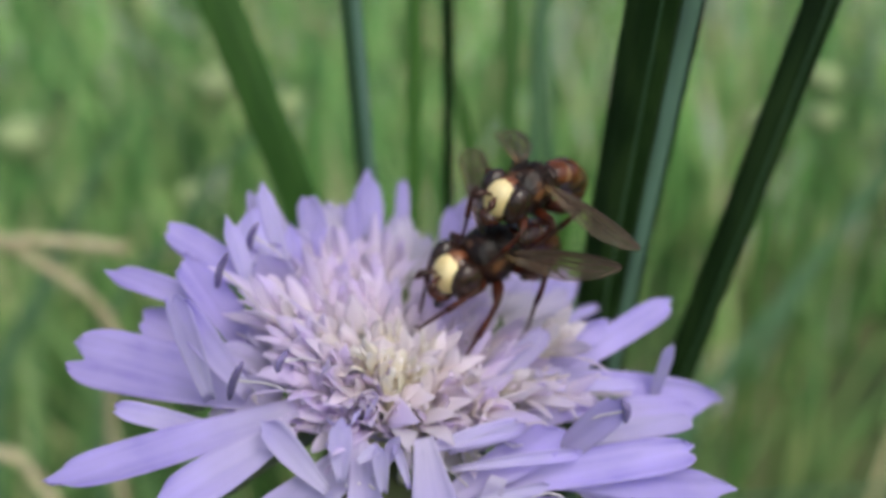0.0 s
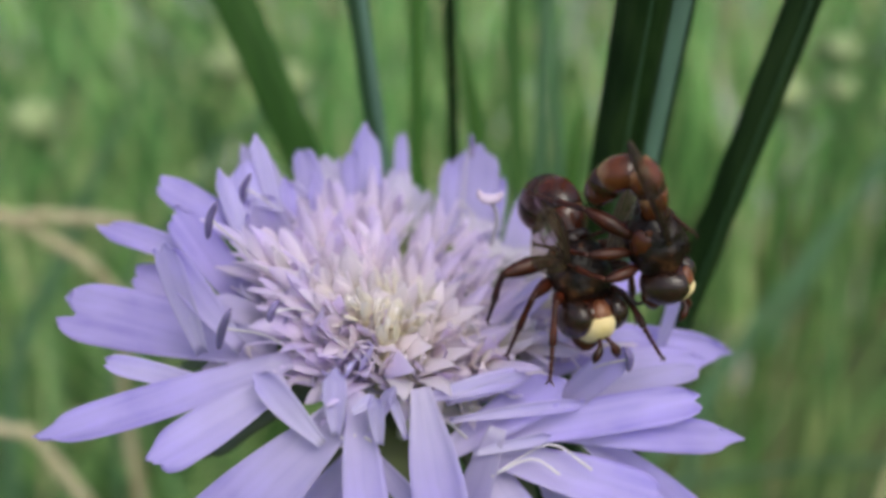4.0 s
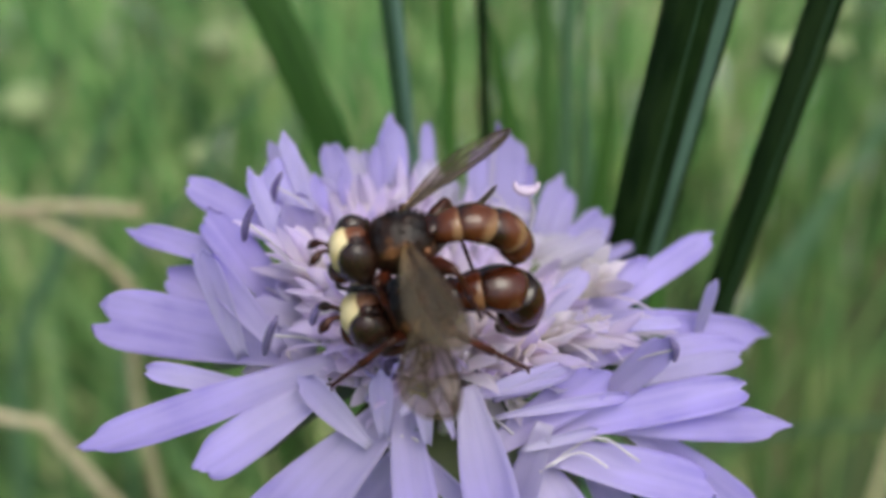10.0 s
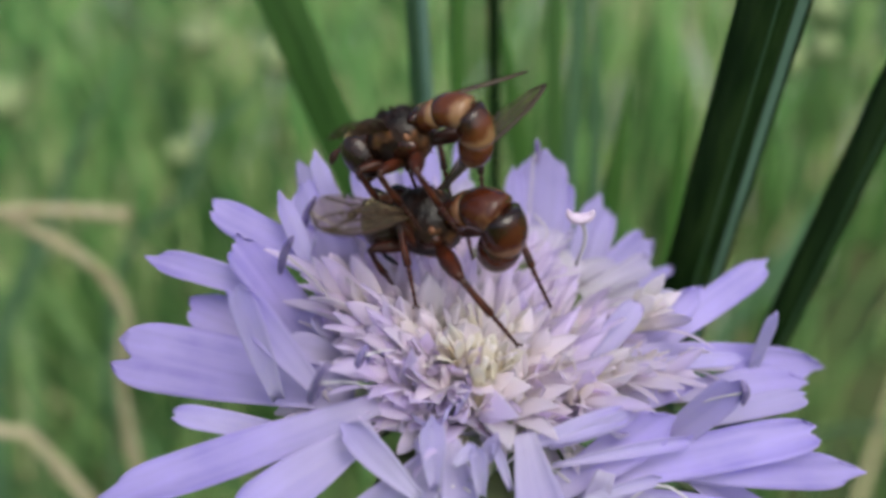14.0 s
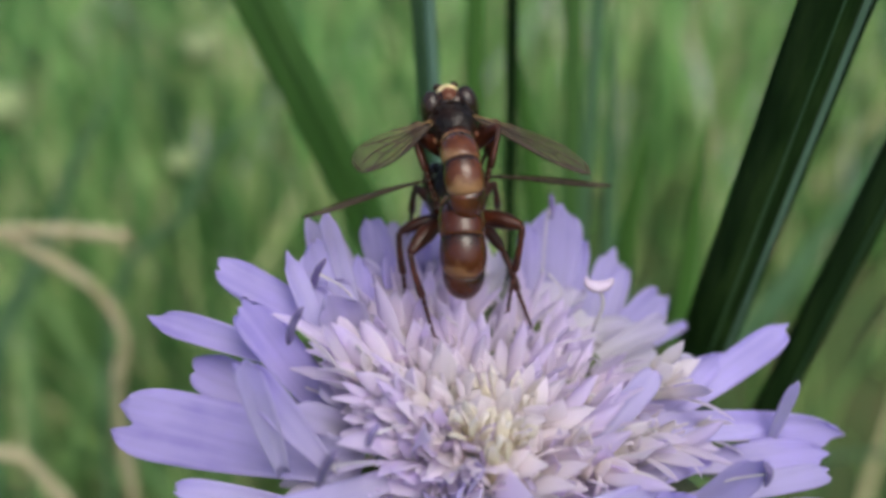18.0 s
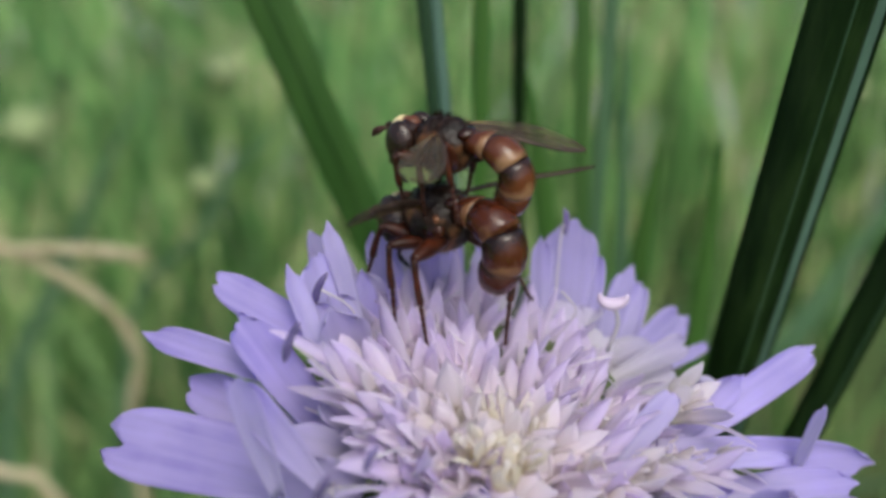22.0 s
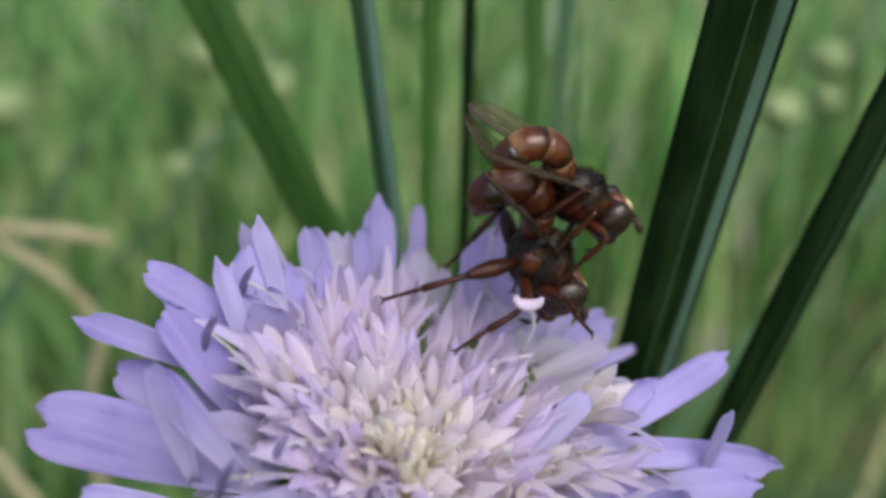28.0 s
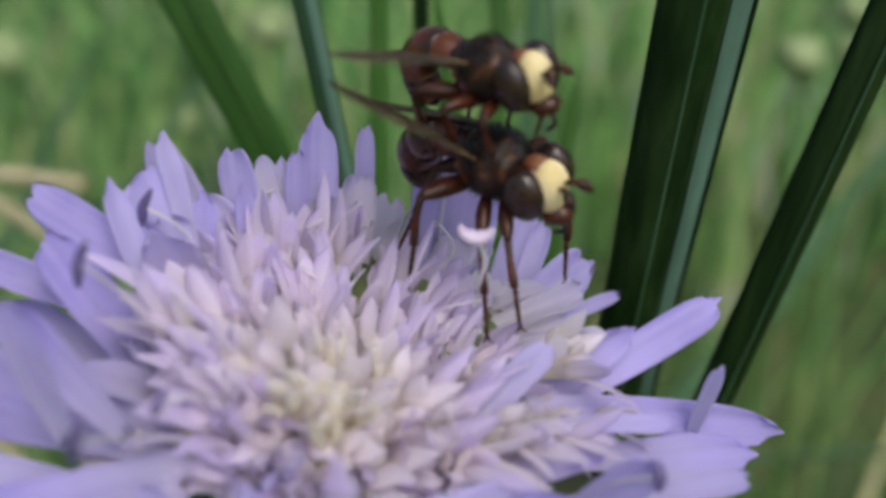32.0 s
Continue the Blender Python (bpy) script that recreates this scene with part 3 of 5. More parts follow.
add_tube(bm, smooth_path([*foot, (0, 0, -0.002)], 24), [0.0011] * 22 + [0.0014, 0.0022], 8)
part("stem", bm, CALYX, flower)


def floret_mesh(kind, rng):
    """A small funnel floret that grows along +z: a tube that widens into four or five lobes."""
    bm = bmesh.new()
    h = {"big": 3.7, "mid": 3.2, "small": 2.5}[kind] * MM
    top = {"big": 0.95, "mid": 0.80, "small": 0.48}[kind] * MM
    lobe = {"big": 2.7, "mid": 2.3, "small": 1.2}[kind] * MM
    add_tube(bm, [(0, 0, 0), (0, 0, h * 0.5), (0, 0, h * 0.75), (0, 0, h * 0.92), (0, 0, h)], [0.24 * MM, 0.32 * MM, top * 0.55, top * 0.85, top], 10, caps=False)
    spread = ((0.0, 1.0), (1.25, 0.8), (-1.25, 0.8), (2.7, 0.6), (-2.7, 0.6)) if kind != "small" else ((0.3, 1.0), (1.9, 0.9), (3.4, 0.9), (-1.3, 1.0))
    for turn, share in spread:
        a = turn + rng.uniform(-0.2, 0.2)
        ln = lobe * share * rng.uniform(0.7, 1.25)
        out = rng.uniform(0.05, 0.6) if kind != "small" else rng.uniform(-0.3, 0.4)
        wide = top * rng.uniform(0.55, 0.85)
        fold, sway = rng.uniform(-0.1, 0.25), rng.uniform(-0.2, 0.2)
        grid = []
        for i in range(8):
            u = i / 7
            w = wide * (0.7 + 0.45 * math.sin(u * 2.6)) * max(1 - (max(u - 0.3, 0) / 0.71) ** 1.7, 0.01) ** 0.9
            row = []
            for j in range(5):
                v = j / 2 - 1
                rr = top * 0.93 + ln * u * math.sin(out * (0.4 + 1.0 * u)) - fold * wide * (1 - v * v)
                zz = h * 0.95 + ln * u * math.cos(out * (0.4 + 1.0 * u))
                t = Vector((-math.sin(a), math.cos(a), 0))
                row.append(Vector((math.cos(a) * rr, math.sin(a) * rr, zz)) + t * (w * v * 0.78 + sway * ln * u * u))
            grid.append(row)
        add_sheet(bm, grid, 0.00004, (math.cos(a), math.sin(a), 0.2))
    # a pale stub of style in the throat
    add_tube(bm, [(0, 0, h * 0.6), (0.0001, 0, h * 1.05), (0.00015, 0.0001, h * 1.05 + 0.0008)], [0.00008, 0.00008, 0.00013], 5)
    return mesh_of("floret", bm, FLORET if kind == "big" else FLORET_CREAM)


def tongue_mesh(rng):
    """A floret of the outer rows: a slim tube with three long upright tongues."""
    bm = bmesh.new()
    h, top = 2.6 * MM, 0.55 * MM
    add_tube(bm, [(0, 0, 0), (0, 0, h * 0.5), (0, 0, h * 0.8), (0, 0, h)], [0.22 * MM, 0.28 * MM, top * 0.7, top], 8, caps=False)
    for turn, share in ((0.0, 1.0), (1.0, 0.8), (-1.0, 0.8), (2.6, 0.4), (-2.6, 0.4)):
        a = turn + rng.uniform(-0.25, 0.25)
        ln = 3.5 * MM * share * rng.uniform(0.65, 1.2)
        out, wide = rng.uniform(-0.05, 0.45), top * rng.uniform(0.8, 1.2)
        fold, sway = rng.uniform(-0.15, 0.25), rng.uniform(-0.22, 0.22)
        grid = []
        for i in range(8):
            u = i / 7
            w = wide * (0.6 + 0.55 * math.sin(u * 2.4)) * max(1 - (max(u - 0.45, 0) / 0.56) ** 2, 0.01) ** 0.65
            row = []
            for j in range(5):
                v = j / 2 - 1
                rr = top * 0.9 + ln * u * math.sin(out * (0.3 + u)) - fold * wide * (1 - v * v)
                zz = h * 0.93 + ln * u * math.cos(out * (0.3 + u))
                t = Vector((-math.sin(a), math.cos(a), 0))
                row.append(Vector((math.cos(a) * rr, math.sin(a) * rr, zz)) + t * (w * v * 0.72 + sway * ln * u * u))
            grid.append(row)
        add_sheet(bm, grid, 0.00004, (math.cos(a), math.sin(a), 0.2))
    return mesh_of("floret", bm, FLORET)


frng = random.Random(11)
BIG = [floret_mesh("big", frng) for _ in range(6)]
MID = [floret_mesh("mid", frng) for _ in range(7)]
SMALL = [floret_mesh("small", frng) for _ in range(5)]
TONGUES = [tongue_mesh(frng) for _ in range(9)]
COUNT = 210
WHORL = Vector((-1.6, -7.4))          # the youngest florets sit towards the front of the head, in millimetres
LENGTH = {"tongue": 6.0, "big": 6.3, "mid": 5.4, "small": 3.7}
for k in range(COUNT):
    rho = math.sqrt((k + 0.5) / COUNT)
    a = radians(k * 137.508 + frng.uniform(-9, 9))
    x = WHORL.x * (1 - rho) + (-0.9 + 7.6 * math.cos(a)) * rho
    y = WHORL.y * (1 - rho) + (-2.0 + 7.6 * math.sin(a)) * rho
    back = max(math.sin(a), 0.0) * rho
    front = max(-math.sin(a), 0.0) * min(rho * 2, 1)
    if frng.random() < 0.55 * front:
        continue
    out = math.atan2(y + 5.0, x + 1.0)
    lean = radians((6 + 44 * rho ** 1.3) * (1 - 0.45 * back) + frng.uniform(-11, 11))
    if rho > 0.42 and (math.sin(a) > -0.55 or frng.random() < 0.5):
        kind, me = "tongue", frng.choice(TONGUES)
    elif rho > 0.66:
        kind, me = "big", frng.choice(BIG)
    elif rho > 0.36:
        kind, me = "mid", frng.choice(MID)
    elif rho > 0.10:
        kind = frng.choice(("small", "mid", "mid"))
        me = frng.choice(SMALL if kind == "small" else MID)
    else:
        kind, me = ("small", frng.choice(SMALL))
    size = frng.uniform(0.80, 1.1) * (1 + 0.14 * back + 0.28 * front)
    top = Vector((x, y, crown(x, y) + 0.7 * (1 - rho) - 1.3 * max(-math.sin(a), 0) * rho ** 3 + frng.uniform(-0.6, 0.5)))
    d = Vector((math.sin(lean) * math.cos(out), math.sin(lean) * math.sin(out), math.cos(lean)))
    m = Matrix.Translation((top - d * LENGTH[kind] * size) * MM) @ Matrix.Rotation(out, 4, "Z") @ Matrix.Rotation(lean, 4, "Y") @ Matrix.Rotation(frng.gauss(0, 0.8), 4, "Z") @ Matrix.Diagonal((size, size, size, 1))
    part("floret", me, None, flower, m=m)


# loose outer florets that lie over the feet of the front petals
for k in range(30):
    az = -170 + 160 * (k + frng.random()) / 30
    r = frng.uniform(5.2, 7.6)
    size = frng.uniform(0.55, 0.9)
    m = Matrix.Translation(polar(az, r, frng.uniform(-0.8, 0.9) + 1.2)) @ Matrix.Rotation(radians(az), 4, "Z") @ Matrix.Rotation(radians(frng.uniform(28, 72)), 4, "Y") @ Matrix.Rotation(frng.gauss(0, 0.9), 4, "Z") @ Matrix.Diagonal((size, size, size, 1))
    part("floret", frng.choice(TONGUES + MID), None, flower, m=m)


def stamen(base, tip, bend, anther, rng, thick=0.00005):
    """A white filament from base to tip with an anther across its end."""
    a, b = polar(*base), polar(*tip)
    mid = (a + b) / 2 + Vector(bend) * MM
    pts = smooth_path([a, mid, b], 9)
    bm = bmesh.new()
    add_tube(bm, pts, [thick] * 7 + [thick * 1.3, thick * 1.1], 5)
    ob = part("stamen", bm, FILAMENT, flower)
    if anther:
        d = (pts[-1] - pts[-2]).normalized()
        s = Vector((rng.uniform(-0.4, 0.4), rng.uniform(-0.4, 0.4), 1)) if anther < 1.4 else Vector((0.25, -0.1, 1))
        s.normalize()
        bm = bmesh.new()
        add_tube(bm, smooth_path([b - s * anther * MM * 0.5, b + d * 0.00015, b + s * anther * MM * 0.5], 7), [0.0001, 0.00017, 0.0002, 0.0002, 0.0002, 0.00016, 0.00008], 7, 0.7)
        part("anther", bm, ANTHER, ob, "dark purple anther")
    return ob


for base, tip, bend, anther in (
        ((-124, 7, 4), (-127, 10.1, 6.8), (0, 0, 0.5), 1.0), ((-128, 8, 2), (-126, 13.0, 8.1), (0, 0, 0.6), 2.4),
        ((-150, 7, 2), (-155, 10.0, 8.3), (0, 0, 0.8), 2.2), ((170, 6, 2.5), (174, 8.4, 6.2), (0, 0, 0.8), 2.0),
        ((-12, 7, 1), (-8, 9.6, 1.8), (0, 0, 0.4), 0),
        ((66, 6, 1.5), (71, 8.6, 4.5), (0, 0.8, 0.9), 1.3), ((-50, 10, 2.5), (-44, 12.2, 5.3), (0, 0, 0.4), 1.2)):
    stamen(base, tip, bend, anther, frng)
# one stamen that stands high over the florets, with a pale crescent anther
tall = stamen((-11, 3.5, 4.8), (-20, 3.2, 8.0), (0.3, 0, 0.2), 0, frng, 0.00009)
bm = bmesh.new()
p = polar(-20, 3.2, 8.0)
add_tube(bm, smooth_path([p + Vector(q) * MM for q in ((-0.55, 0, 0.34), (-0.42, -0.05, 0.02), (0, -0.08, -0.12), (0.42, -0.05, 0.02), (0.58, 0, 0.30))], 11), [q * MM for q in (0.07, 0.14, 0.18, 0.22, 0.26, 0.27, 0.26, 0.23, 0.19, 0.15, 0.07)], 8, 0.7)
part("anther", bm, PINK_ANTHER, tall, "pale pink crescent anther")
# curled white styles between the feet of the front petals
for base, tip, bend in (
        ((-106, 11.1, 1.0), (-106, 11.4, 2.5), (0.8, 0.0, 0.3)),
        ((-104, 10.9, 1.0), (-103, 11.1, 2.5), (-0.7, 0.0, 0.2)),
        ((-106, 11.1, 2.0), (-100, 10.9, 1.5), (0.0, 0.3, 0.6)),
        ((-102, 10.9, 0.5), (-101, 11.1, 2.5), (0.6, 0.0, 0.2)),
        ((-74, 12.0, 1.0), (-55, 13.4, 1.0), (0.3, 1.1, 0.6)),
        ((-73, 11.9, 1.0), (-61, 12.9, 1.0), (0.2, 0.6, 0.3)),
        ((-92, 9.5, 2.0), (-84, 9.5, 2.0), (0.2, 0.5, 0.5)),
        ((-90, 10.0, 2.0), (-77, 10.2, 1.5), (0.0, 0.6, 0.3)),
        ((-109, 10.6, 1.5), (-104, 10.8, 2.5), (0.0, 0.6, 0.2)),
        ((-6, 7.7, 0.0), (-6, 9.0, 0.0), (0.0, 0.5, 0.6)),
        ((-141, 11.4, 2.0), (-138, 11.7, 1.5), (-0.2, 0.0, 0.2))):
    stamen(base, tip, bend, 0, frng, 0.000055)
for k in range(26):
    az = frng.uniform(0, 360)
    r0 = frng.uniform(2.0, 7.0)
    stamen((az, r0, 1.6 - 0.1 * r0), (az + frng.uniform(-16, 16), r0 + frng.uniform(0.3, 1.8), 4.3 - 0.28 * r0 + frng.uniform(-0.6, 1.0)), (frng.uniform(-0.9, 0.9), frng.uniform(-0.9, 0.9), frng.uniform(0, 0.8)), 0, frng)


# ---- grass blades round the flower ----
tuft = tagged(new("grass_tuft"), "tuft of long green grass leaves standing behind the flower", "grass")


def blade(name, label, top, bottom, width, depth, mat, ridges=0, tip=None, roll=0.0, parent=None):
    """A grass leaf or stalk whose middle passes through top and bottom (mm from the head's place), from the ground up."""
    a, b = Vector(bottom) * MM, Vector(top) * MM
    a.z += 0.45
    b.z += 0.45
    d = b - a
    up = a + d * ((0.56 - a.z) / d.z) if tip is None else b
    low = a + d * ((0.40 - a.z) / d.z)
    root = Vector((low.x + d.x / d.z * -0.12, low.y + 0.02, 0.0))
    ctrl = [root, Vector((root.x * 0.6 + low.x * 0.4, root.y * 0.6 + low.y * 0.4, 0.22)), low, *(low.lerp(up, k) for k in (0.2, 0.4, 0.6, 0.8, 1.0))]
    pts = smooth_path(ctrl, 43)
    bm = bmesh.new()
    n = 24 if ridges else 12
    side = Vector((math.cos(radians(roll)), math.sin(radians(roll)), 0))
    rings = []
    for i, p in enumerate(pts):
        t = (pts[min(i + 1, 42)] - pts[max(i - 1, 0)]).normalized()
        s = (side - t * side.dot(t)).normalized()
        f = t.cross(s)
        k = 1.0
        if tip is not None:
            k = min(1.0, ((up - p).length / (tip * MM)) ** 0.7 + 0.03)
        ring = []
        for j in range(n):
            q = 2 * math.pi * j / n
            g = 1 + (0.10 * math.cos(ridges * q) if ridges else 0)
            ring.append(bm.verts.new(p + s * (0.5 * width * MM * k * math.cos(q) * g) + f * (0.5 * depth * MM * k * math.sin(q) * g)))
        rings.append(ring)
    for u, v in zip(rings, rings[1:]):
        for j in range(n):
            bm.faces.new((u[j], u[(j + 1) % n], v[(j + 1) % n], v[j]))
    bm.faces.new(rings[0][::-1])
    bm.faces.new(rings[-1])
    return part(name, bm, mat, parent or tuft, label)


leaf_broad = tagged(new("grass_leaf"), "broad dark green grass leaf leaning away behind the flower", "grass leaf", "stalks beside the flower")
blade("leaf", "", (-25.6, 24, 40), (-4.2, 24, -20), 3.0, 0.5, GREEN_LEAF, roll=8, parent=leaf_broad)
blade("midrib", "pale rib along the leaf", (-25.4, 23.6, 40), (-4.0, 23.6, -20), 0.3, 0.25, GREEN_LEAF, parent=leaf_broad)
stalk_back = tagged(new("grass_stalk"), "bluish green grass stalk standing behind the flower", "grass stalk", "stalks beside the flower")
blade("stalk", "", (-4.4, 11, 40), (-1.6, 14.5, -20), 1.35, 0.9, GREEN_SHADE, parent=stalk_back)
# the sheen on the stalk's right side, put in as a pale strip
blade("edge", "pale bluish sheen along the stalk's edge", (-4.08, 10.6, 40), (-1.28, 14.1, -20), 0.62, 0.5, GREEN_BLUE, parent=stalk_back)
blade("blade", "slim dull green grass stalk behind the flower", (1.8, 24, 40), (-0.7, 24, -20), 1.15, 0.7, GREEN_MID)
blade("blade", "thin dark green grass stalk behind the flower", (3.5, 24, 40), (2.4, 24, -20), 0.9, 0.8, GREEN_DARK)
blade("blade", "thin fresh green grass blade behind the flower", (7.4, 29, 40), (8.1, 29, -20), 1.25, 0.4, GREEN_FRESH)
blade("blade", "short pointed green grass blade behind the flower", (13.0, 26, -0.7), (11.7, 26, -12.4), 1.9, 0.4, GREEN_MID, tip=14)
blade("blade", "short pointed green grass blade behind the flower", (17.9, 28, -1.5), (17.1, 28, -24), 1.8, 0.4, GREEN_MID, tip=18)
blade("blade", "wide pale green grass blade behind the flower", (11.5, 38, 12), (10.6, 38, -12), 1.3, 0.4, PALE_BLADE)
blade("blade", "dark pointed green grass blade behind the flower", (3.6, 28, 4.4), (5.1, 28, -8.2), 1.7, 0.4, GREEN_MID, tip=12)
blade("blade", "wide pale green grass blade behind the flower", (11.4, 32, 5.7), (11.6, 32, -12.4), 1.5, 0.4, PALE_BLADE, tip=26)
stalk_dark = tagged(new("grass_stalk"), "thick ridged dark green grass stalk beside the flower", "grass stalk", "stalks beside the flower")
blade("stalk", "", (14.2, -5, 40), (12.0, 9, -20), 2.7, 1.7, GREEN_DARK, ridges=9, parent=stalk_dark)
blade("midrib", "paler raised rib along the stalk", (14.4, -5.8, 40), (12.2, 8.15, -20), 0.16, 0.2, GREEN_SHADE, parent=stalk_dark)
stalk_blue = tagged(new("grass_stalk"), "bluish green grass stalk pressed against a dark one", "grass stalk", "stalks beside the flower")
blade("stalk", "", (17.0, -2.0, 40), (14.0, 11, -20), 1.5, 0.9, GREEN_BLUE, parent=stalk_blue)
blade("edge", "dark rolled leaf edge", (17.75, -2.2, 40), (14.75, 10.8, -20), 0.22, 0.3, GREEN_DARK, parent=stalk_blue)
stalk_right = tagged(new("grass_stalk"), "dark green leaning grass stalk beside the flower", "grass stalk", "stalks beside the flower")
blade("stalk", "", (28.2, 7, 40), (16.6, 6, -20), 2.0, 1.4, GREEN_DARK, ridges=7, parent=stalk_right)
blade("midrib", "paler raised rib along the stalk", (28.3, 6.2, 40), (16.7, 5.2, -20), 0.14, 0.2, GREEN_SHADE, parent=stalk_right)

# dry straws and seed heads further back
def straw(name, label, ctrl, radii, mat, cat):
    bm = bmesh.new()
    pts = smooth_path([Vector(c) * MM + Vector((0, 0, 0.4523 if c[2] > -400 else 0.45)) for c in ctrl], 26)
    rr = [radii[0] + (radii[1] - radii[0]) * i / 25 for i in range(26)]
    add_tube(bm, pts, [r * MM * (1 + 0.18 * math.sin(i * 2.1)) for i, r in enumerate(rr)], 8)
    return tagged(new(name, mesh_of(name, bm, mat)), label, cat)


straw("dry_straw", "bent dry straw-coloured grass stem among the meadow", ((-44, 72, -450), (-46, 70, -200), (-46.5, 70, -74), (-42.6, 70, -48.3), (-52.2, 70, -35.2), (-75, 71, -24)), (0.9, 0.8), STRAW, "dry grass")
straw("dry_straw", "dry straw-coloured grass ear lying sideways in the meadow", ((-120, 75, -52), (-80, 71, -36), (-58.3, 70, -33.2), (-47, 70, -33.5), (-39.1, 70, -34.9)), (0.6, 0.95), STRAW, "dry grass")
straw("dry_straw", "dry straw-coloured grass stem low in the meadow", ((-20, 66, -450), (-30, 62, -150), (-51.3, 60, -69.7), (-61.6, 60, -57.8), (-95, 60, -40)), (0.9, 0.9), STRAW, "dry grass")


def seed_head(x, y, z, r):
    ob = tagged(new("seed_head"), "round pale green seed head on a thin stem", "seed head", "seed heads in the meadow")
    c = Vector((x, y, z)) * MM + Vector((0, 0, 0.45))
    ob.location = (c.x, c.y, 0)
    bm = bmesh.new()
    rg = random.Random(int(x * 7))
    add_ball(bm, (0, 0, c.z), (r * MM, r * MM, r * MM * 0.85), 28, 18)
    for v in bm.verts:
        q = v.co - Vector((0, 0, c.z))
        v.co += q * (0.28 * noise.noise(q * (1.7 / (r * MM))) + 0.15 * noise.noise(q * (5 / (r * MM))))
    part("head", bm, SEED, ob)
    bm = bmesh.new()
    add_tube(bm, smooth_path([(0.02, 0.03, 0), (0.01, 0.012, c.z * 0.5), (0, 0, c.z)], 12), 0.0009, 6)
    part("stalk", bm, GREEN_MID, ob)


seed_head(60, 120, -37, 3.6)
seed_head(-24.5, 120, -31, 3.4)
seed_head(-125, 250, -85, 7.0)
seed_head(-76, 250, -106, 4.5)
seed_head(120, 250, -86, 5.0)
seed_head(119, 250, -74, 5.5)
seed_head(-64, 250, -70, 6.0)


def leaning_leaf(ctrl, width, mat):
    """A long flat grass leaf bent over sideways, further back in the meadow."""
    bm = bmesh.new()
    pts = smooth_path([Vector(c) * MM + Vector((0, 0, 0.45)) for c in ctrl], 22)
    grid = []
    for i, p in enumerate(pts):
        d = (pts[min(i + 1, 21)] - pts[max(i - 1, 0)]).normalized()
        s = d.cross(Vector((0, 1, 0.25))).normalized()
        w = width * MM * 0.5 * min(1.0, (21 - i) / 9 + 0.05)
        grid.append([p - s * w, p - s * w * 0.5 + Vector((0, 0.0004, 0)), p, p + s * w * 0.5 + Vector((0, 0.0004, 0)), p + s * w])
    add_sheet(bm, grid, 0.0003, (0, 1, 0))
    ob = tagged(new("leaning_grass"), "long pale green grass leaf leaning across the meadow", "grass", "leaning grass leaves")
    part("leaf", bm, mat, ob)


leaning_leaf(((-20, 130, -450), (20, 122, -170), (47, 120, -109), (81, 120, -49.5), (125, 120, 10)), 3.4, PALE_BLADE)
leaning_leaf(((20, 150, -450), (55, 142, -140), (70, 140, -103), (84, 140, -67), (120, 140, 20)), 3.0, PALE_BLADE)
leaning_leaf(((-60, 100, -450), (0, 100, -120), (38, 100, -108), (72, 100, -103), (120, 100, -104)), 2.6, PALE_BLADE)
leaning_leaf(((-90, 95, -450), (-60, 92, -100), (-35.6, 90, -38), (-25.7, 90, -26), (-18, 90, -15)), 1.3, PALE_BLADE)
leaning_leaf(((-160, 170, -450), (-120, 165, -160), (-85, 160, -80), (-60, 160, -40)), 4.0, PALE_BLADE)
leaning_leaf(((180, 190, -450), (160, 185, -180), (120, 180, -90), (95, 180, -30)), 4.5, PALE_BLADE)

# ---- the meadow ----
bm = bmesh.new()
bmesh.ops.create_grid(bm, x_segments=80, y_segments=80, size=1.0)
for v in bm.verts:
    k = v.co.length
    s = 1.0 + 40 * max(k - 0.5, 0) ** 2
    v.co *= 3 * s
    v.co.z = 0.012 * noise.noise(v.co * 6)
ground = tagged(new("ground", mesh_of("ground", bm, SOIL)), "mossy brown and green meadow soil", "ground", kind="structure")


def meadow(count, r0, r1, h0, h1, w, seed, name, label, mat):
    """Many bent grass blades all round the flower, thicker in drifts, in one sheet of stuff."""
    rg = random.Random(seed)
    verts, faces = [], []
    while len(faces) < count * 8:
        a, r = rg.uniform(0, 2 * math.pi), r0 + (r1 - r0) * rg.random() ** 1.1
        x, y = r * math.cos(a), r * math.sin(a)
        if rg.random() < 0.45 + 0.9 * noise.noise(Vector((x, y, seed)) * (3.0 / r1)) - 0.5 * max(r / r1 - 0.75, 0) * 4 * rg.random() + 0.4:
            h = rg.uniform(h0, h1)
            if 0.04 < x < 0.5 and 0.1 < y < 0.7 and rg.random() < 0.7:
                continue
            if y < 0.13 and r < 0.6:
                h *= 0.55
            a = rg.uniform(0, 2 * math.pi)
            bx, by = math.cos(a), math.sin(a)
            bend = h * rg.uniform(0.05, 0.5)
            ww = w * rg.uniform(0.6, 1.3)
            b = rg.uniform(-0.9, 0.9) + (0 if abs(y) > abs(x) else math.pi / 2)
            sx, sy = math.cos(b), math.sin(b)
            i0 = len(verts)
            for k in range(5):
                u = k / 4
                px, py, pz = x + bx * bend * u * u, y + by * bend * u * u, h * u * (1 - 0.15 * u)
                q = ww * (1 - u ** 2.5) * 0.5 + 0.0001
                verts += [(px - sx * q, py - sy * q, pz), (px + sy * 0.25 * q, py - sx * 0.25 * q, pz), (px + sx * q, py + sy * q, pz)]
            for k in range(4):
                p = i0 + 3 * k
                faces += [(p, p + 1, p + 4, p + 3), (p + 1, p + 2, p + 5, p + 4)]
    me = bpy.data.meshes.new(name)
    me.from_pydata(verts, [], faces)
    me.materials.append(mat)
    shade(me)
    return tagged(new(name, me), label, "grass", kind="stuff")


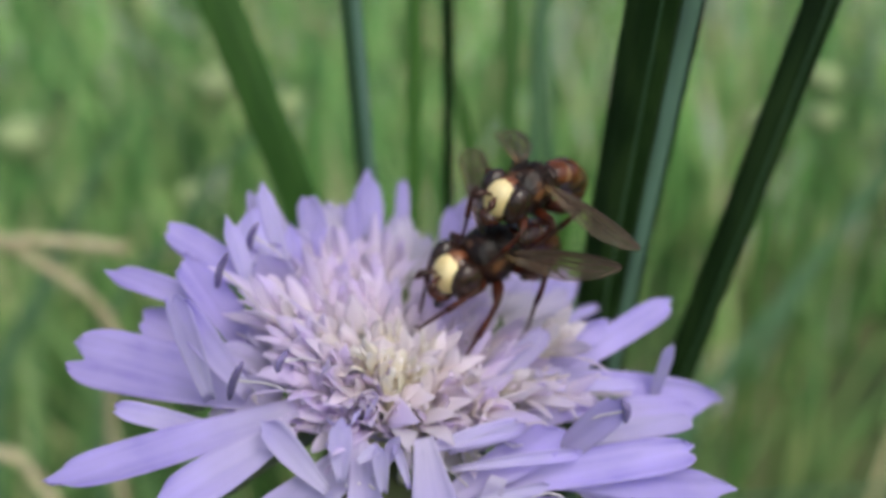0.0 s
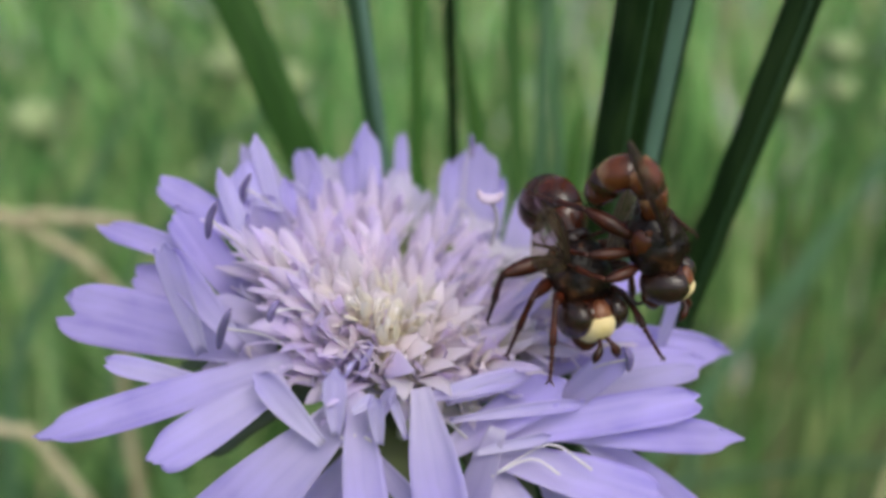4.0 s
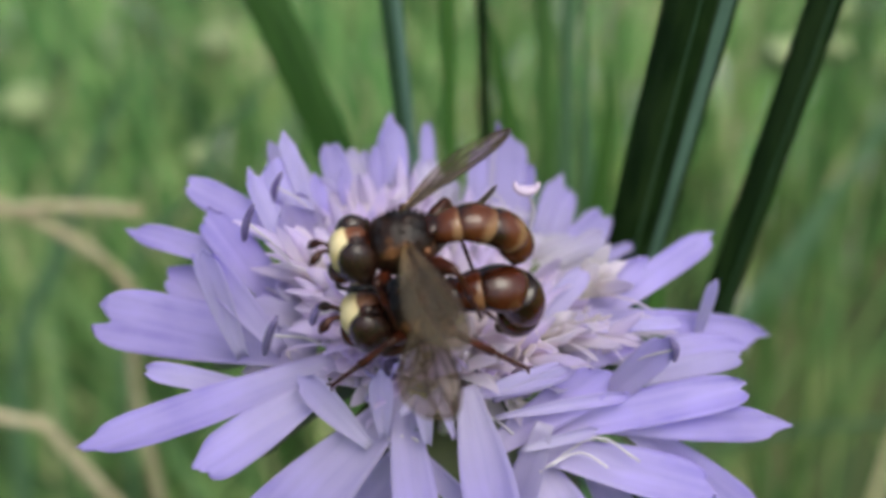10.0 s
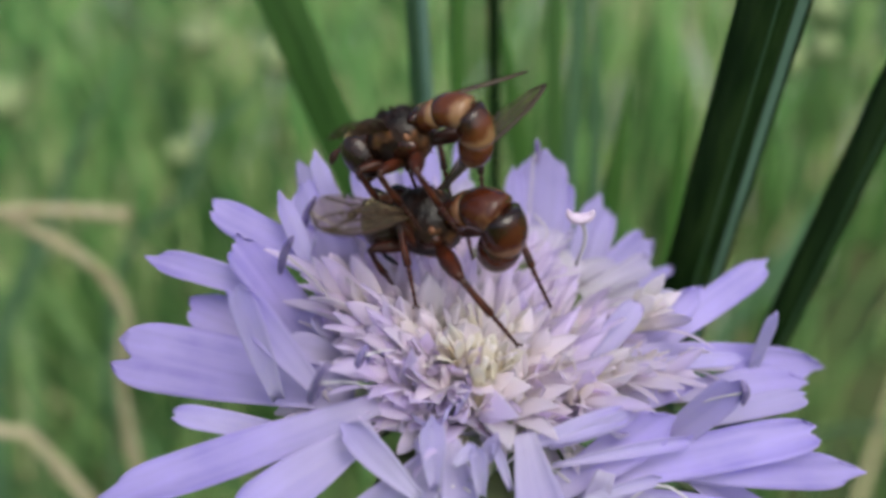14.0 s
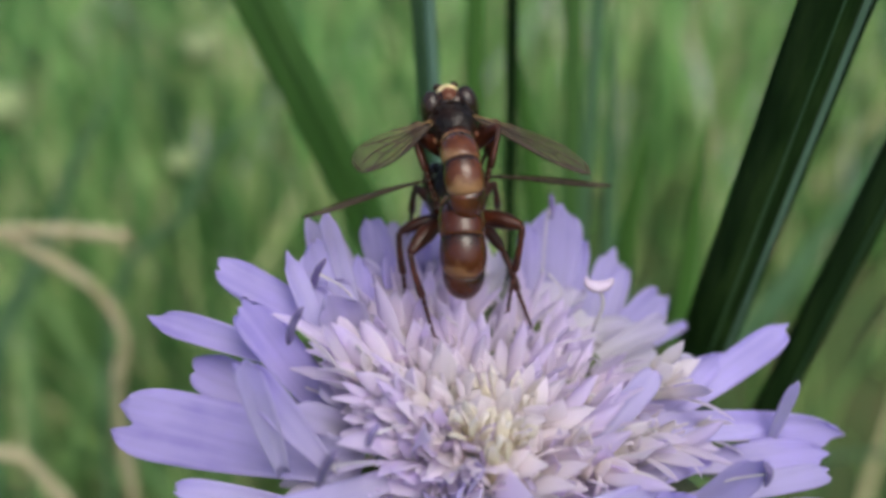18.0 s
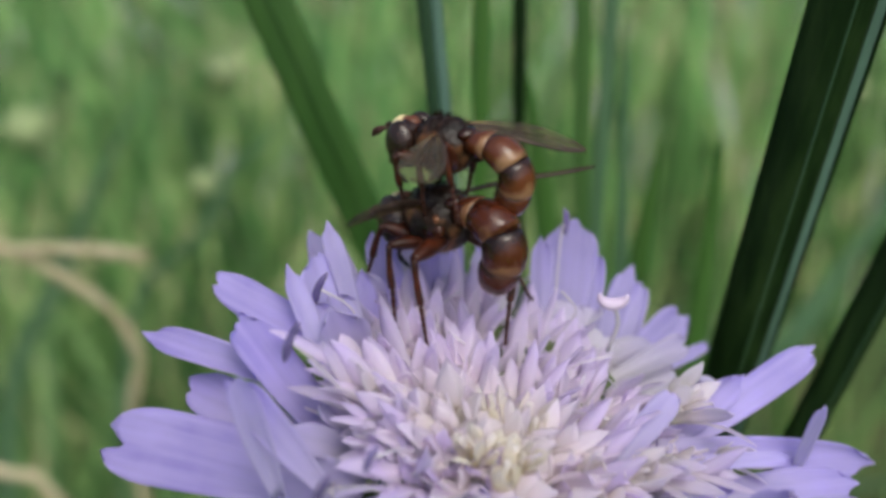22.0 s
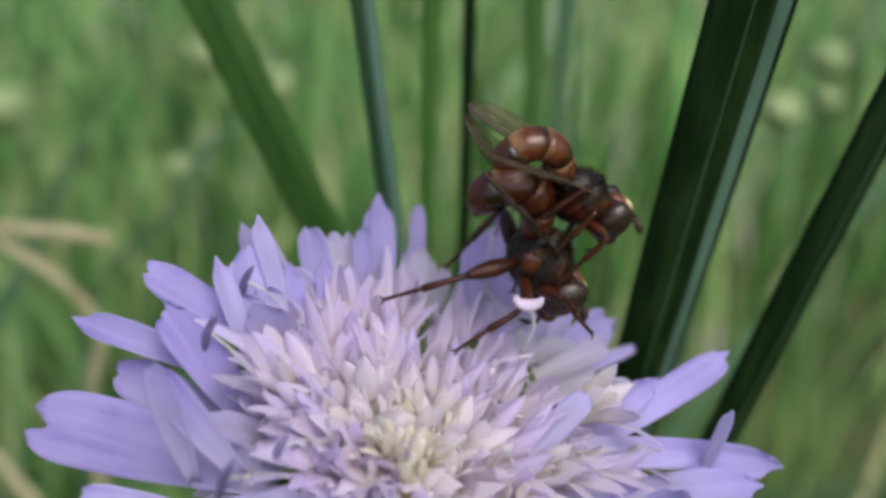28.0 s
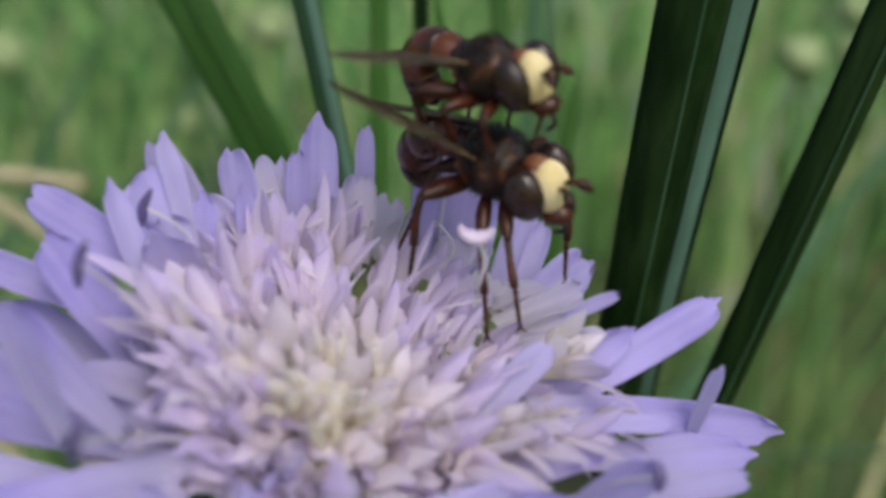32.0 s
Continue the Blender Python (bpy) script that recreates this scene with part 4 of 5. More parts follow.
meadow(9000, 0.13, 1.5, 0.12, 0.40, 0.005, 1, "meadow_grass", "soft green meadow grass standing round the flower", GRASS_NEAR)
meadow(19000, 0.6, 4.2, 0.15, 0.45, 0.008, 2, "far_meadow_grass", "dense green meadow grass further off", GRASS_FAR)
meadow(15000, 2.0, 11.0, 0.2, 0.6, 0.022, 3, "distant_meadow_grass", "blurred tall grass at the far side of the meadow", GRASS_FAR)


# ---- the flies ----
HINGE = Vector((-1.25, 0, 0.05))         # where the abdomen joins the thorax
HIP = {1: (0.75, 0.55, -0.85), 2: (0.0, 0.65, -0.95), 3: (-0.75, 0.6, -0.85)}
STAND = {1: (2.5, 2.1, -3.0), 2: (-0.2, 2.8, -3.3), 3: (-2.9, 2.4, -3.2)}
GRIP = {1: (0.9, 0.95, 0.55), 2: (-0.5, 1.15, 0.35), 3: (-2.2, 0.95, 0.1)}
BONES = {1: (1.7, 3.0), 2: (1.95, 3.3), 3: (2.25, 3.5)}


def wing_pose(size, sgn, out, up, twist=0.0):
    """A wing's place on its fly: degrees out from straight back, degrees up, and degrees of twist about its length."""
    return Matrix.Translation(Vector((-0.15, 0.85 * sgn, 0.75)) * MM * size) @ Matrix.Rotation(radians(-out * sgn), 4, "Z") @ Matrix.Rotation(radians(up), 4, "Y") @ Matrix.Rotation(radians(twist * sgn), 4, "X")


def curl_path(start, total, length, n=12):
    """Points on an arc that runs backwards and curls under by total degrees, and the angle at its end."""
    p, a, out = Vector((0, 0, 0)), start, [Vector((0, 0, 0))]
    for _ in range(n):
        a -= total / n / 2
        p = p + Vector((-math.cos(radians(a)), 0, math.sin(radians(a)))) * (length / n)
        out.append(p)
        a -= total / n / 2
    return out, a


BASE_ARC, BASE_END = curl_path(12, 80, 2.6)
TIP_ARC, TIP_END = curl_path(BASE_END, 95, 2.6)


def add_hoop(bm, pts, half, wide, n=20):
    """A closed tube in the xz plane: half its thickness and half its width at each point."""
    rings = []
    for i, p in enumerate(pts):
        d = (pts[min(i + 1, len(pts) - 1)] - pts[max(i - 1, 0)]).normalized()
        up = Vector((0, 1, 0)).cross(d)
        rings.append([bm.verts.new(p + Vector((0, 1, 0)) * wide[i] * math.cos(a) + up * half[i] * math.sin(a)) for a in [2 * math.pi * k / n for k in range(n)]])
    uv = bm.loops.layers.uv.new("along")
    last = len(rings) - 1
    for i, (a, b) in enumerate(zip(rings, rings[1:])):
        for k in range(n):
            f = bm.faces.new((a[k], a[(k + 1) % n], b[(k + 1) % n], b[k]))
            for loop, u in zip(f.loops, (i, i, i + 1, i + 1)):
                loop[uv].uv = (u / last, k / n)
    for ring, u in ((rings[0][::-1], 0.0), (rings[-1], 1.0)):
        for loop in bm.faces.new(ring).loops:
            loop[uv].uv = (u, 0.5)


def girth(u, stout):
    """Half thickness and half width of the abdomen at the share u of its length."""
    k = 0.48 + 0.28 * math.sin(min(u / 0.5, 1) * math.pi / 2) if u < 0.8 else 0.76 * math.sqrt(max(1 - ((u - 0.8) / 0.225) ** 2, 0.06))
    w = 0.52 + 0.32 * math.sin(min(u / 0.35, 1) * math.pi / 2) if u < 0.7 else 0.84 * math.sqrt(max(1 - ((u - 0.7) / 0.325) ** 2, 0.05))
    return 1.14 * k * stout, 1.10 * w * (0.5 + 0.5 * stout)


def build_fly(name, label, size, stout):
    """A thick-headed fly along +x, its thorax at the origin (millimetres times size)."""
    fly = tagged(new(name), label, "fly", "pair of flies")
    S = MM * size
    rg = random.Random(len(name) + int(size * 100))

    def ball(nm, c, r, mat, parent=None, lab="", m=None, nu=18, nv=12, lump=0.0):
        bm = bmesh.new()
        add_ball(bm, (0, 0, 0), [q * S for q in r], nu, nv, m)
        for v in bm.verts:
            v.co = v.co * (1 + lump * noise.noise(v.co / S * 2.2 + Vector(c))) + Vector(c) * S
        return part(nm, bm, mat, parent or fly, lab)

    bm = bmesh.new()
    add_ball(bm, (0, 0, 0), (1.46 * S, 1.28 * S * stout ** 0.5, 1.46 * S * stout ** 0.5), 34, 24)
    for v in bm.verts:
        p = v.co / S
        k = 1 + 0.07 * noise.noise(p * 1.6 + Vector((size, 0, 0))) + 0.035 * noise.noise(p * 5.0)
        k -= 0.07 * math.exp(-((p.x + 0.15) / 0.16) ** 2) * max(p.z, 0)          # suture across the back
        k += 0.06 * math.exp(-((p.x - 1.0) / 0.35) ** 2 - ((abs(p.y) - 0.7) / 0.3) ** 2)      # shoulder knobs
        v.co *= k
    thorax = part("thorax", bm, THORAX, fly, "dark brown hairy thorax mottled with rust")
    ball("scutellum", (-1.3, 0, 0.62), (0.42, 0.62, 0.34), RUST, thorax, lump=0.1)
    for sgn in (1, -1):
        ball("pleuron", (-0.35, 0.85 * sgn, -0.25), (0.72, 0.36, 0.62), RUST, thorax, nu=14, nv=9, lump=0.2)
    bm = bmesh.new()
    for _ in range(520):
        d = Vector((rg.gauss(0, 1), rg.gauss(0, 1), rg.gauss(0.3, 1))).normalized()
        p = Vector((d.x * 1.38, d.y * 1.18, d.z * 1.35)) * S
        e = p + (d + Vector((-0.5, 0, 0.1))).normalized() * S * rg.uniform(0.16, 0.36)
        add_tube(bm, [p, e], [0.022 * S, 0.005 * S], 3, caps=False)
    part("bristles", bm, BRISTLE, thorax)
    # head: a rust capsule with large eyes at its sides and a pale face that juts forward
    head = ball("head", (1.98, 0, -0.05), (0.72, 1.12, 1.05), RUST, lab="large rounded head with a pale yellow face", nu=24, nv=16, lump=0.06)
    for sgn in (1, -1):
        ball("eye", (2.02, 0.74 * sgn, 0.10), (0.74, 0.56, 0.98), EYE, head, "dark grey-brown compound eye", nu=22, nv=14)
    face = bmesh.new()
    add_ball(face, (0, 0, 0), (0.66 * S, 0.68 * S, 0.98 * S), 24, 18)
    for v in face.verts:
        p = v.co / S
        v.co.x *= 1 - 0.12 * math.exp(-(p.y / 0.16) ** 2) + 0.12 * max(-p.z, 0)
        v.co += Vector((2.42, 0, 0.10)) * S
    part("face", face, FACE, head, "pale yellow dusted face")
    ball("cheek", (2.72, 0, -0.80), (0.56, 0.54, 0.40), RUST, head, lump=0.12)
    ball("frons", (2.02, 0, 0.80), (0.50, 0.40, 0.30), RUST_DUSTED, head, nu=14, nv=9, lump=0.1)
    for sgn in (1, -1):
        bm = bmesh.new()
        add_tube(bm, smooth_path([Vector((2.92, 0.14 * sgn, 0.38)) * S, Vector((3.25, 0.24 * sgn, 0.55)) * S, Vector((3.55, 0.40 * sgn, 0.42)) * S, Vector((3.8, 0.5 * sgn, 0.2)) * S], 10), [q * S for q in (0.09, 0.09, 0.08, 0.09, 0.13, 0.17, 0.18, 0.16, 0.1, 0.03)], 8)
        part("antenna", bm, LEG, head, "rust orange antenna")
    bm = bmesh.new()
    add_tube(bm, smooth_path([Vector((2.7, 0, -0.9)) * S, Vector((3.05, 0, -1.45)) * S, Vector((2.5, 0, -1.9)) * S], 8), [q * S for q in (0.15, 0.11, 0.09, 0.09, 0.1, 0.09, 0.08, 0.04)], 7)
    part("proboscis", bm, BLACK, head)
    ball("neck", (1.35, 0, -0.05), (0.4, 0.4, 0.4), BROWN_DARK, nu=10, nv=6)
    head.scale = (1.08, 1.12, 1.12)
    head.location.x = -0.30 * S
    # abdomen: banded segments along an arc that curls under, in a base half and a tip half
    halves = []
    for nm, arc, u0, u1, lab in (("abdomen", BASE_ARC, 0.0, 0.5, "rust brown front half of the abdomen with pale dusted bands"), ("abdomen_tip", TIP_ARC, 0.5, 1.0, "rust brown tip of the abdomen curled under")):
        half = tagged(new(nm), lab)
        half.parent = fly
        halves.append(half)
        n = len(arc) - 1
        cuts = (0, 6, 12)
        for c, (i, j) in enumerate(zip(cuts, cuts[1:])):
            pts, hs, ws = [], [], []
            for q in range(9):
                s = i + (j - i) * q / 8 - (0.5 if q == 0 and (c or u0) else 0)
                k = min(max(int(s), 0), n - 1)
                pts.append((arc[k] + (arc[k + 1] - arc[k]) * (s - k)) * S)
                h, w = girth(u0 + (u1 - u0) * max(s, 0) / n, stout)
                swell = 0.87 + 0.15 * math.sin(math.pi * (0.14 + 0.72 * q / 8))
                hs.append(h * S * swell)
                ws.append(w * S * swell)
            bm = bmesh.new()
            add_hoop(bm, pts, hs, ws)
            part("segment", bm, SEGMENT_LIGHT if stout < 1 else SEGMENT, half)
        if u0:
            bm = bmesh.new()
            add_ball(bm, arc[-1] * S, (0.24 * S, 0.3 * S, 0.24 * S), 10, 7)
            part("tip", bm, BROWN_DARK, half)
    # wings
    wings = []
    for sgn in (1, -1):
        bm = bmesh.new()
        grid = []
        ln, wd = 6.4 * S, 1.9 * S
        for i in range(17):
            u = i / 16
            lead = (0.24 * wd * math.sin(u * 2.6) + 0.05 * wd) * math.sqrt(max(1 - (max(u - 0.75, 0) / 0.255) ** 2, 0.0))
            trail = -wd * (0.10 + 0.72 * math.sin(min(u * 1.2, 1) * math.pi / 2 * 1.12)) * math.sqrt(max(1 - (max(u - 0.58, 0) / 0.425) ** 2, 0.0))
            grid.append([Vector((-ln * u, (lead + (trail - lead) * j / 8), 0.03 * wd * math.sin(j * 1.3) + 0.04 * wd * math.sin(u * 5))) for j in range(9)])
        add_sheet(bm, grid, 0.004 * S)
        for v in bm.verts:
            v.co.y *= -sgn
        wing = part("wing", bm, WING, fly, "smoky translucent wing with dark veins and an amber root", m=wing_pose(size, sgn, 50, 8))
        wings.append((wing, sgn))

        def on_wing(u, k):
            f = min(u, 0.999) * 16
            i = int(f)
            p = grid[i][0].lerp(grid[i][-1], k).lerp(grid[i + 1][0].lerp(grid[i + 1][-1], k), f - i)
            return Vector((p.x, -p.y * sgn, p.z + 0.012 * S))

        # the long veins: (share of the length, share of the width) along each
        for line, thick in ((((0, 0.1), (0.4, 0.02), (0.8, 0.02), (0.97, 0.12)), 0.062), (((0.02, 0.2), (0.35, 0.12), (0.66, 0.03)), 0.05), (((0.05, 0.3), (0.4, 0.2), (0.75, 0.14), (0.95, 0.22)), 0.045),
                            (((0.05, 0.35), (0.4, 0.32), (0.72, 0.34), (0.86, 0.24), (0.96, 0.3)), 0.045), (((0.08, 0.45), (0.42, 0.46), (0.66, 0.55), (0.9, 0.6)), 0.04), (((0.08, 0.5), (0.36, 0.6), (0.6, 0.8), (0.7, 0.97)), 0.04), (((0.06, 0.6), (0.24, 0.78), (0.36, 0.95)), 0.035)):
            pts = smooth_path([(u, k, 0) for u, k in line], 12)
            bm = bmesh.new()
            add_tube(bm, [on_wing(p.x, p.y) for p in pts], thick * S, 4)
            part("vein", bm, VEIN, wing)
        for (a, b), (c, d) in (((0.44, 0.19), (0.46, 0.32)), ((0.48, 0.32), (0.5, 0.48)), ((0.3, 0.46), (0.31, 0.56)), ((0.68, 0.34), (0.7, 0.56)), ((0.55, 0.5), (0.56, 0.75))):
            bm = bmesh.new()
            add_tube(bm, [on_wing(a, b), on_wing(c, d)], 0.036 * S, 4)
            part("cross_vein", bm, VEIN, wing)
        bm = bmesh.new()
        rim = [on_wing(0.90 + 0.09 * math.sin(math.pi * k / 9), 0.03 + 0.9 * k / 9) for k in range(10)]
        add_tube(bm, rim, [0.05 * S] * 10, 4)
        part("dark_rim", bm, VEIN, wing, "dark outer rim of the wing")
        ball("haltere", (-0.95, 0.98 * sgn, 0.15), (0.15, 0.15, 0.2), RUST_DUSTED, nu=8, nv=5)
    # legs: each a femur and, hinged at the knee, a shin with its foot
    legs = []
    for pair, (a, b) in BONES.items():
        for sgn in (1, -1):
            leg = tagged(new("leg"))
            leg.parent = fly
            fat = 1.25 if pair == 3 else 0.95
            bm = bmesh.new()
            add_tube(bm, [Vector((a * u, 0, 0.10 * math.sin(math.pi * u))) * S for u in (0, 0.08, 0.25, 0.5, 0.75, 0.93, 1)], [q * S * fat for q in (0.15, 0.2, 0.27, 0.31, 0.26, 0.17, 0.14)], 10)
            part("femur", bm, LEG, leg)
            bm = bmesh.new()
            k = 0.56
            add_tube(bm, [Vector((b * k * u, 0, 0.06 * math.sin(math.pi * u))) * S for u in (0, 0.1, 0.4, 0.75, 0.95, 1)], [q * S for q in (0.13, 0.14, 0.13, 0.16, 0.17, 0.1)], 8)
            for q in range(5):
                u0, u1 = k + (1 - k) * q / 5, k + (1 - k) * (q + 1) / 5
                add_tube(bm, [Vector((b * u, 0, 0)) * S for u in (u0, (u0 + u1) / 2, u1)], [w * S for w in (0.07, 0.11 - 0.008 * q, 0.10 - 0.008 * q)], 7)
            for claw in (1, -1):
                add_tube(bm, smooth_path([Vector((b, 0, 0)) * S, Vector((b + 0.16, 0.12 * claw, 0.03)) * S, Vector((b + 0.24, 0.2 * claw, -0.1)) * S], 5), [q * S for q in (0.06, 0.055, 0.045, 0.03, 0.012)], 5)
            shin = part("shin", bm, LEG, leg)
            legs.append((pair, sgn, leg, shin))
    return fly, wings, halves, legs


LOWER_SIZE, UPPER_SIZE = 1.03, 0.90
female, female_wings, female_tail, female_legs = build_fly("lower_fly", "rust brown thick-headed fly with yellow face, standing on the flower", LOWER_SIZE, 1.0)
male, male_wings, male_tail, male_legs = build_fly("upper_fly", "rust brown thick-headed fly riding on another fly's back", UPPER_SIZE, 0.92)


def turned(rows):
    """The same rows with each heading counted on from the last, and steps past 80 degrees split."""
    out = [rows[0]]
    for r in rows[1:]:
        p = out[-1]
        yaw = p[4] + ((r[4] - p[4] + 180) % 360 - 180)
        n = int(abs(yaw - p[4]) // 60) + 1
        for k in range(1, n + 1):
            s = k / n
            out.append(tuple(p[i] + ((yaw if i == 4 else r[i]) - p[i]) * s for i in range(7)))
    return out


def fly_rows(rows):
    return [(t, pose(x * MM, y * MM, z * MM + 0.45, roll, pitch, yaw)) for t, x, y, z, yaw, pitch, roll in turned(rows)]


def gentle(rows):
    """The same rows, with a row put between any two that turn by more than 70 degrees."""
    out = [rows[0]]
    for t, m in rows[1:]:
        t0, m0 = out[-1]
        q0, q1 = m0.to_quaternion(), m.to_quaternion()
        turn = q0.rotation_difference(q1).angle
        n = int(min(turn, 2 * math.pi - turn) / radians(70)) + 1
        for k in range(1, n):
            out.append((t0 + (t - t0) * k / n, Matrix.LocRotScale(m0.translation.lerp(m.translation, k / n), q0.slerp(q1, k / n), None)))
        out.append((t, m))
    return out


# sideways sway of the stalks: seconds, millimetres, degrees of lean
SWAY_NEAR = [
    (0.0, -0.91, 1.3),
    (1.0, -0.98, 1.2),
    (2.0, -1.03, 1.7),
    (5.0, -1.37, 2.3),
    (6.0, -1.70, 3.5),
    (7.0, -1.63, 2.1),
    (8.0, -1.47, 3.3),
    (9.0, -0.87, 1.7),
    (10.0, -0.76, 5.4),
    (11.0, 0.31, 2.2),
    (12.0, 0.53, 2.0),
    (13.0, 0.15, 2.1),
    (14.0, 0.58, 2.8),
    (15.0, 1.16, 0.7),
    (18.0, 1.10, 4.2),
    (19.0, 0.11, 4.2),
    (20.0, 0.39, 2.5),
    (20.5, 0.95, 2.0),
    (21.0, 0.24, 2.8),
    (22.0, 1.13, 1.4),
    (23.0, 1.10, 2.1),
    (24.0, 0.79, 2.0),
    (25.0, 0.83, -0.7),
    (28.0, -0.19, 1.9),
    (28.5, -0.35, 1.2),
    (29.0, -0.70, 0.1),
    (30.0, -0.35, -0.7),
    (31.0, -0.32, 0.9),
    (32.0, -0.19, -0.8),
]
SWAY_FAR = [
    (0.0, -0.63, 3.1),
    (2.0, -0.97, 4.8),
    (5.0, -1.92, 4.1),
    (6.0, -2.23, 2.0),
    (7.0, -2.54, 2.3),
    (9.0, -1.11, 3.2),
    (11.0, 0.20, 2.5),
    (12.0, 0.62, 2.4),
    (13.0, 0.53, 4.9),
    (15.0, 1.75, 6.1),
    (19.0, 0.81, 5.6),
    (20.5, 1.15, 6.0),
    (21.0, 1.70, 6.9),
    (23.0, 1.11, 5.2),
    (24.0, 0.77, 2.6),
    (25.0, 0.60, -1.5),
    (28.0, 0.66, 5.3),
    (30.0, -1.06, 3.0),
    (31.0, -0.67, 3.3),
    (32.0, -0.14, 2.3),
]
SWAY_BACK = [
    (0.0, -0.44, 1.6),
    (5.0, 0.32, -0.6),
    (6.0, -0.13, -0.2),
    (7.0, 0.24, -1.2),
    (9.0, 0.40, 1.6),
    (13.0, 1.24, 2.0),
    (14.0, 0.57, 2.8),
    (19.0, 0.63, 1.4),
    (22.0, 0.70, 0.4),
    (24.0, 1.11, -0.7),
    (25.0, 1.45, -3.4),
    (28.0, 0.53, -2.0),
    (30.0, 0.11, -4.1),
    (31.0, -0.58, -2.1),
    (32.0, -0.17, -4.2),
]
SWAY_LEAF = [
    (0.0, 0.78, 4.3),
    (1.0, 0.96, 3.0),
    (5.0, 1.10, 4.2),
    (6.0, 0.74, 6.0),
    (7.0, 1.22, 5.4),
    (9.0, 2.07, 1.6),
    (11.0, 1.99, 6.0),
    (12.0, 2.71, 5.4),
    (13.0, 2.69, 1.7),
    (14.0, 2.28, 4.5),
    (19.0, 1.95, -0.3),
    (20.5, 2.19, 3.2),
    (21.0, 1.10, 5.5),
    (22.0, 1.87, 2.8),
    (23.0, 1.86, 1.7),
    (24.0, 1.07, 7.0),
    (25.0, 1.85, 3.2),
    (28.0, 1.29, -0.6),
    (30.0, 1.05, 3.7),
    (31.0, 0.61, 3.8),
    (32.0, 0.69, -1.5),
]
SWAY_TUFT = [
    (0.0, -0.11, 0.0),
    (1.0, 0.05, 0.0),
    (2.0, 0.19, 0.0),
    (5.0, -0.15, 0.0),
    (6.0, 0.00, 0.0),
    (7.0, 0.02, 0.0),
    (8.0, -0.01, 0.0),
    (9.0, 0.94, 0.0),
    (10.0, 1.19, 0.0),
    (11.0, 1.49, 0.0),
    (12.0, 1.27, 0.0),
    (13.0, 1.49, 0.0),
    (14.0, 0.48, 0.0),
    (15.0, 0.73, 0.0),
    (18.0, 0.96, 0.0),
    (19.0, 0.70, 0.0),
    (20.0, 0.25, 0.0),
    (21.0, 0.19, 0.0),
    (22.0, 0.36, 0.0),
    (23.0, 0.29, 0.0),
    (24.0, 0.81, 0.0),
    (25.0, 0.93, 0.0),
    (28.0, 0.21, 0.0),
    (29.0, -0.04, 0.0),
    (30.0, 0.08, 0.0),
    (31.0, -0.52, 0.0),
    (32.0, -1.11, 0.0),
]
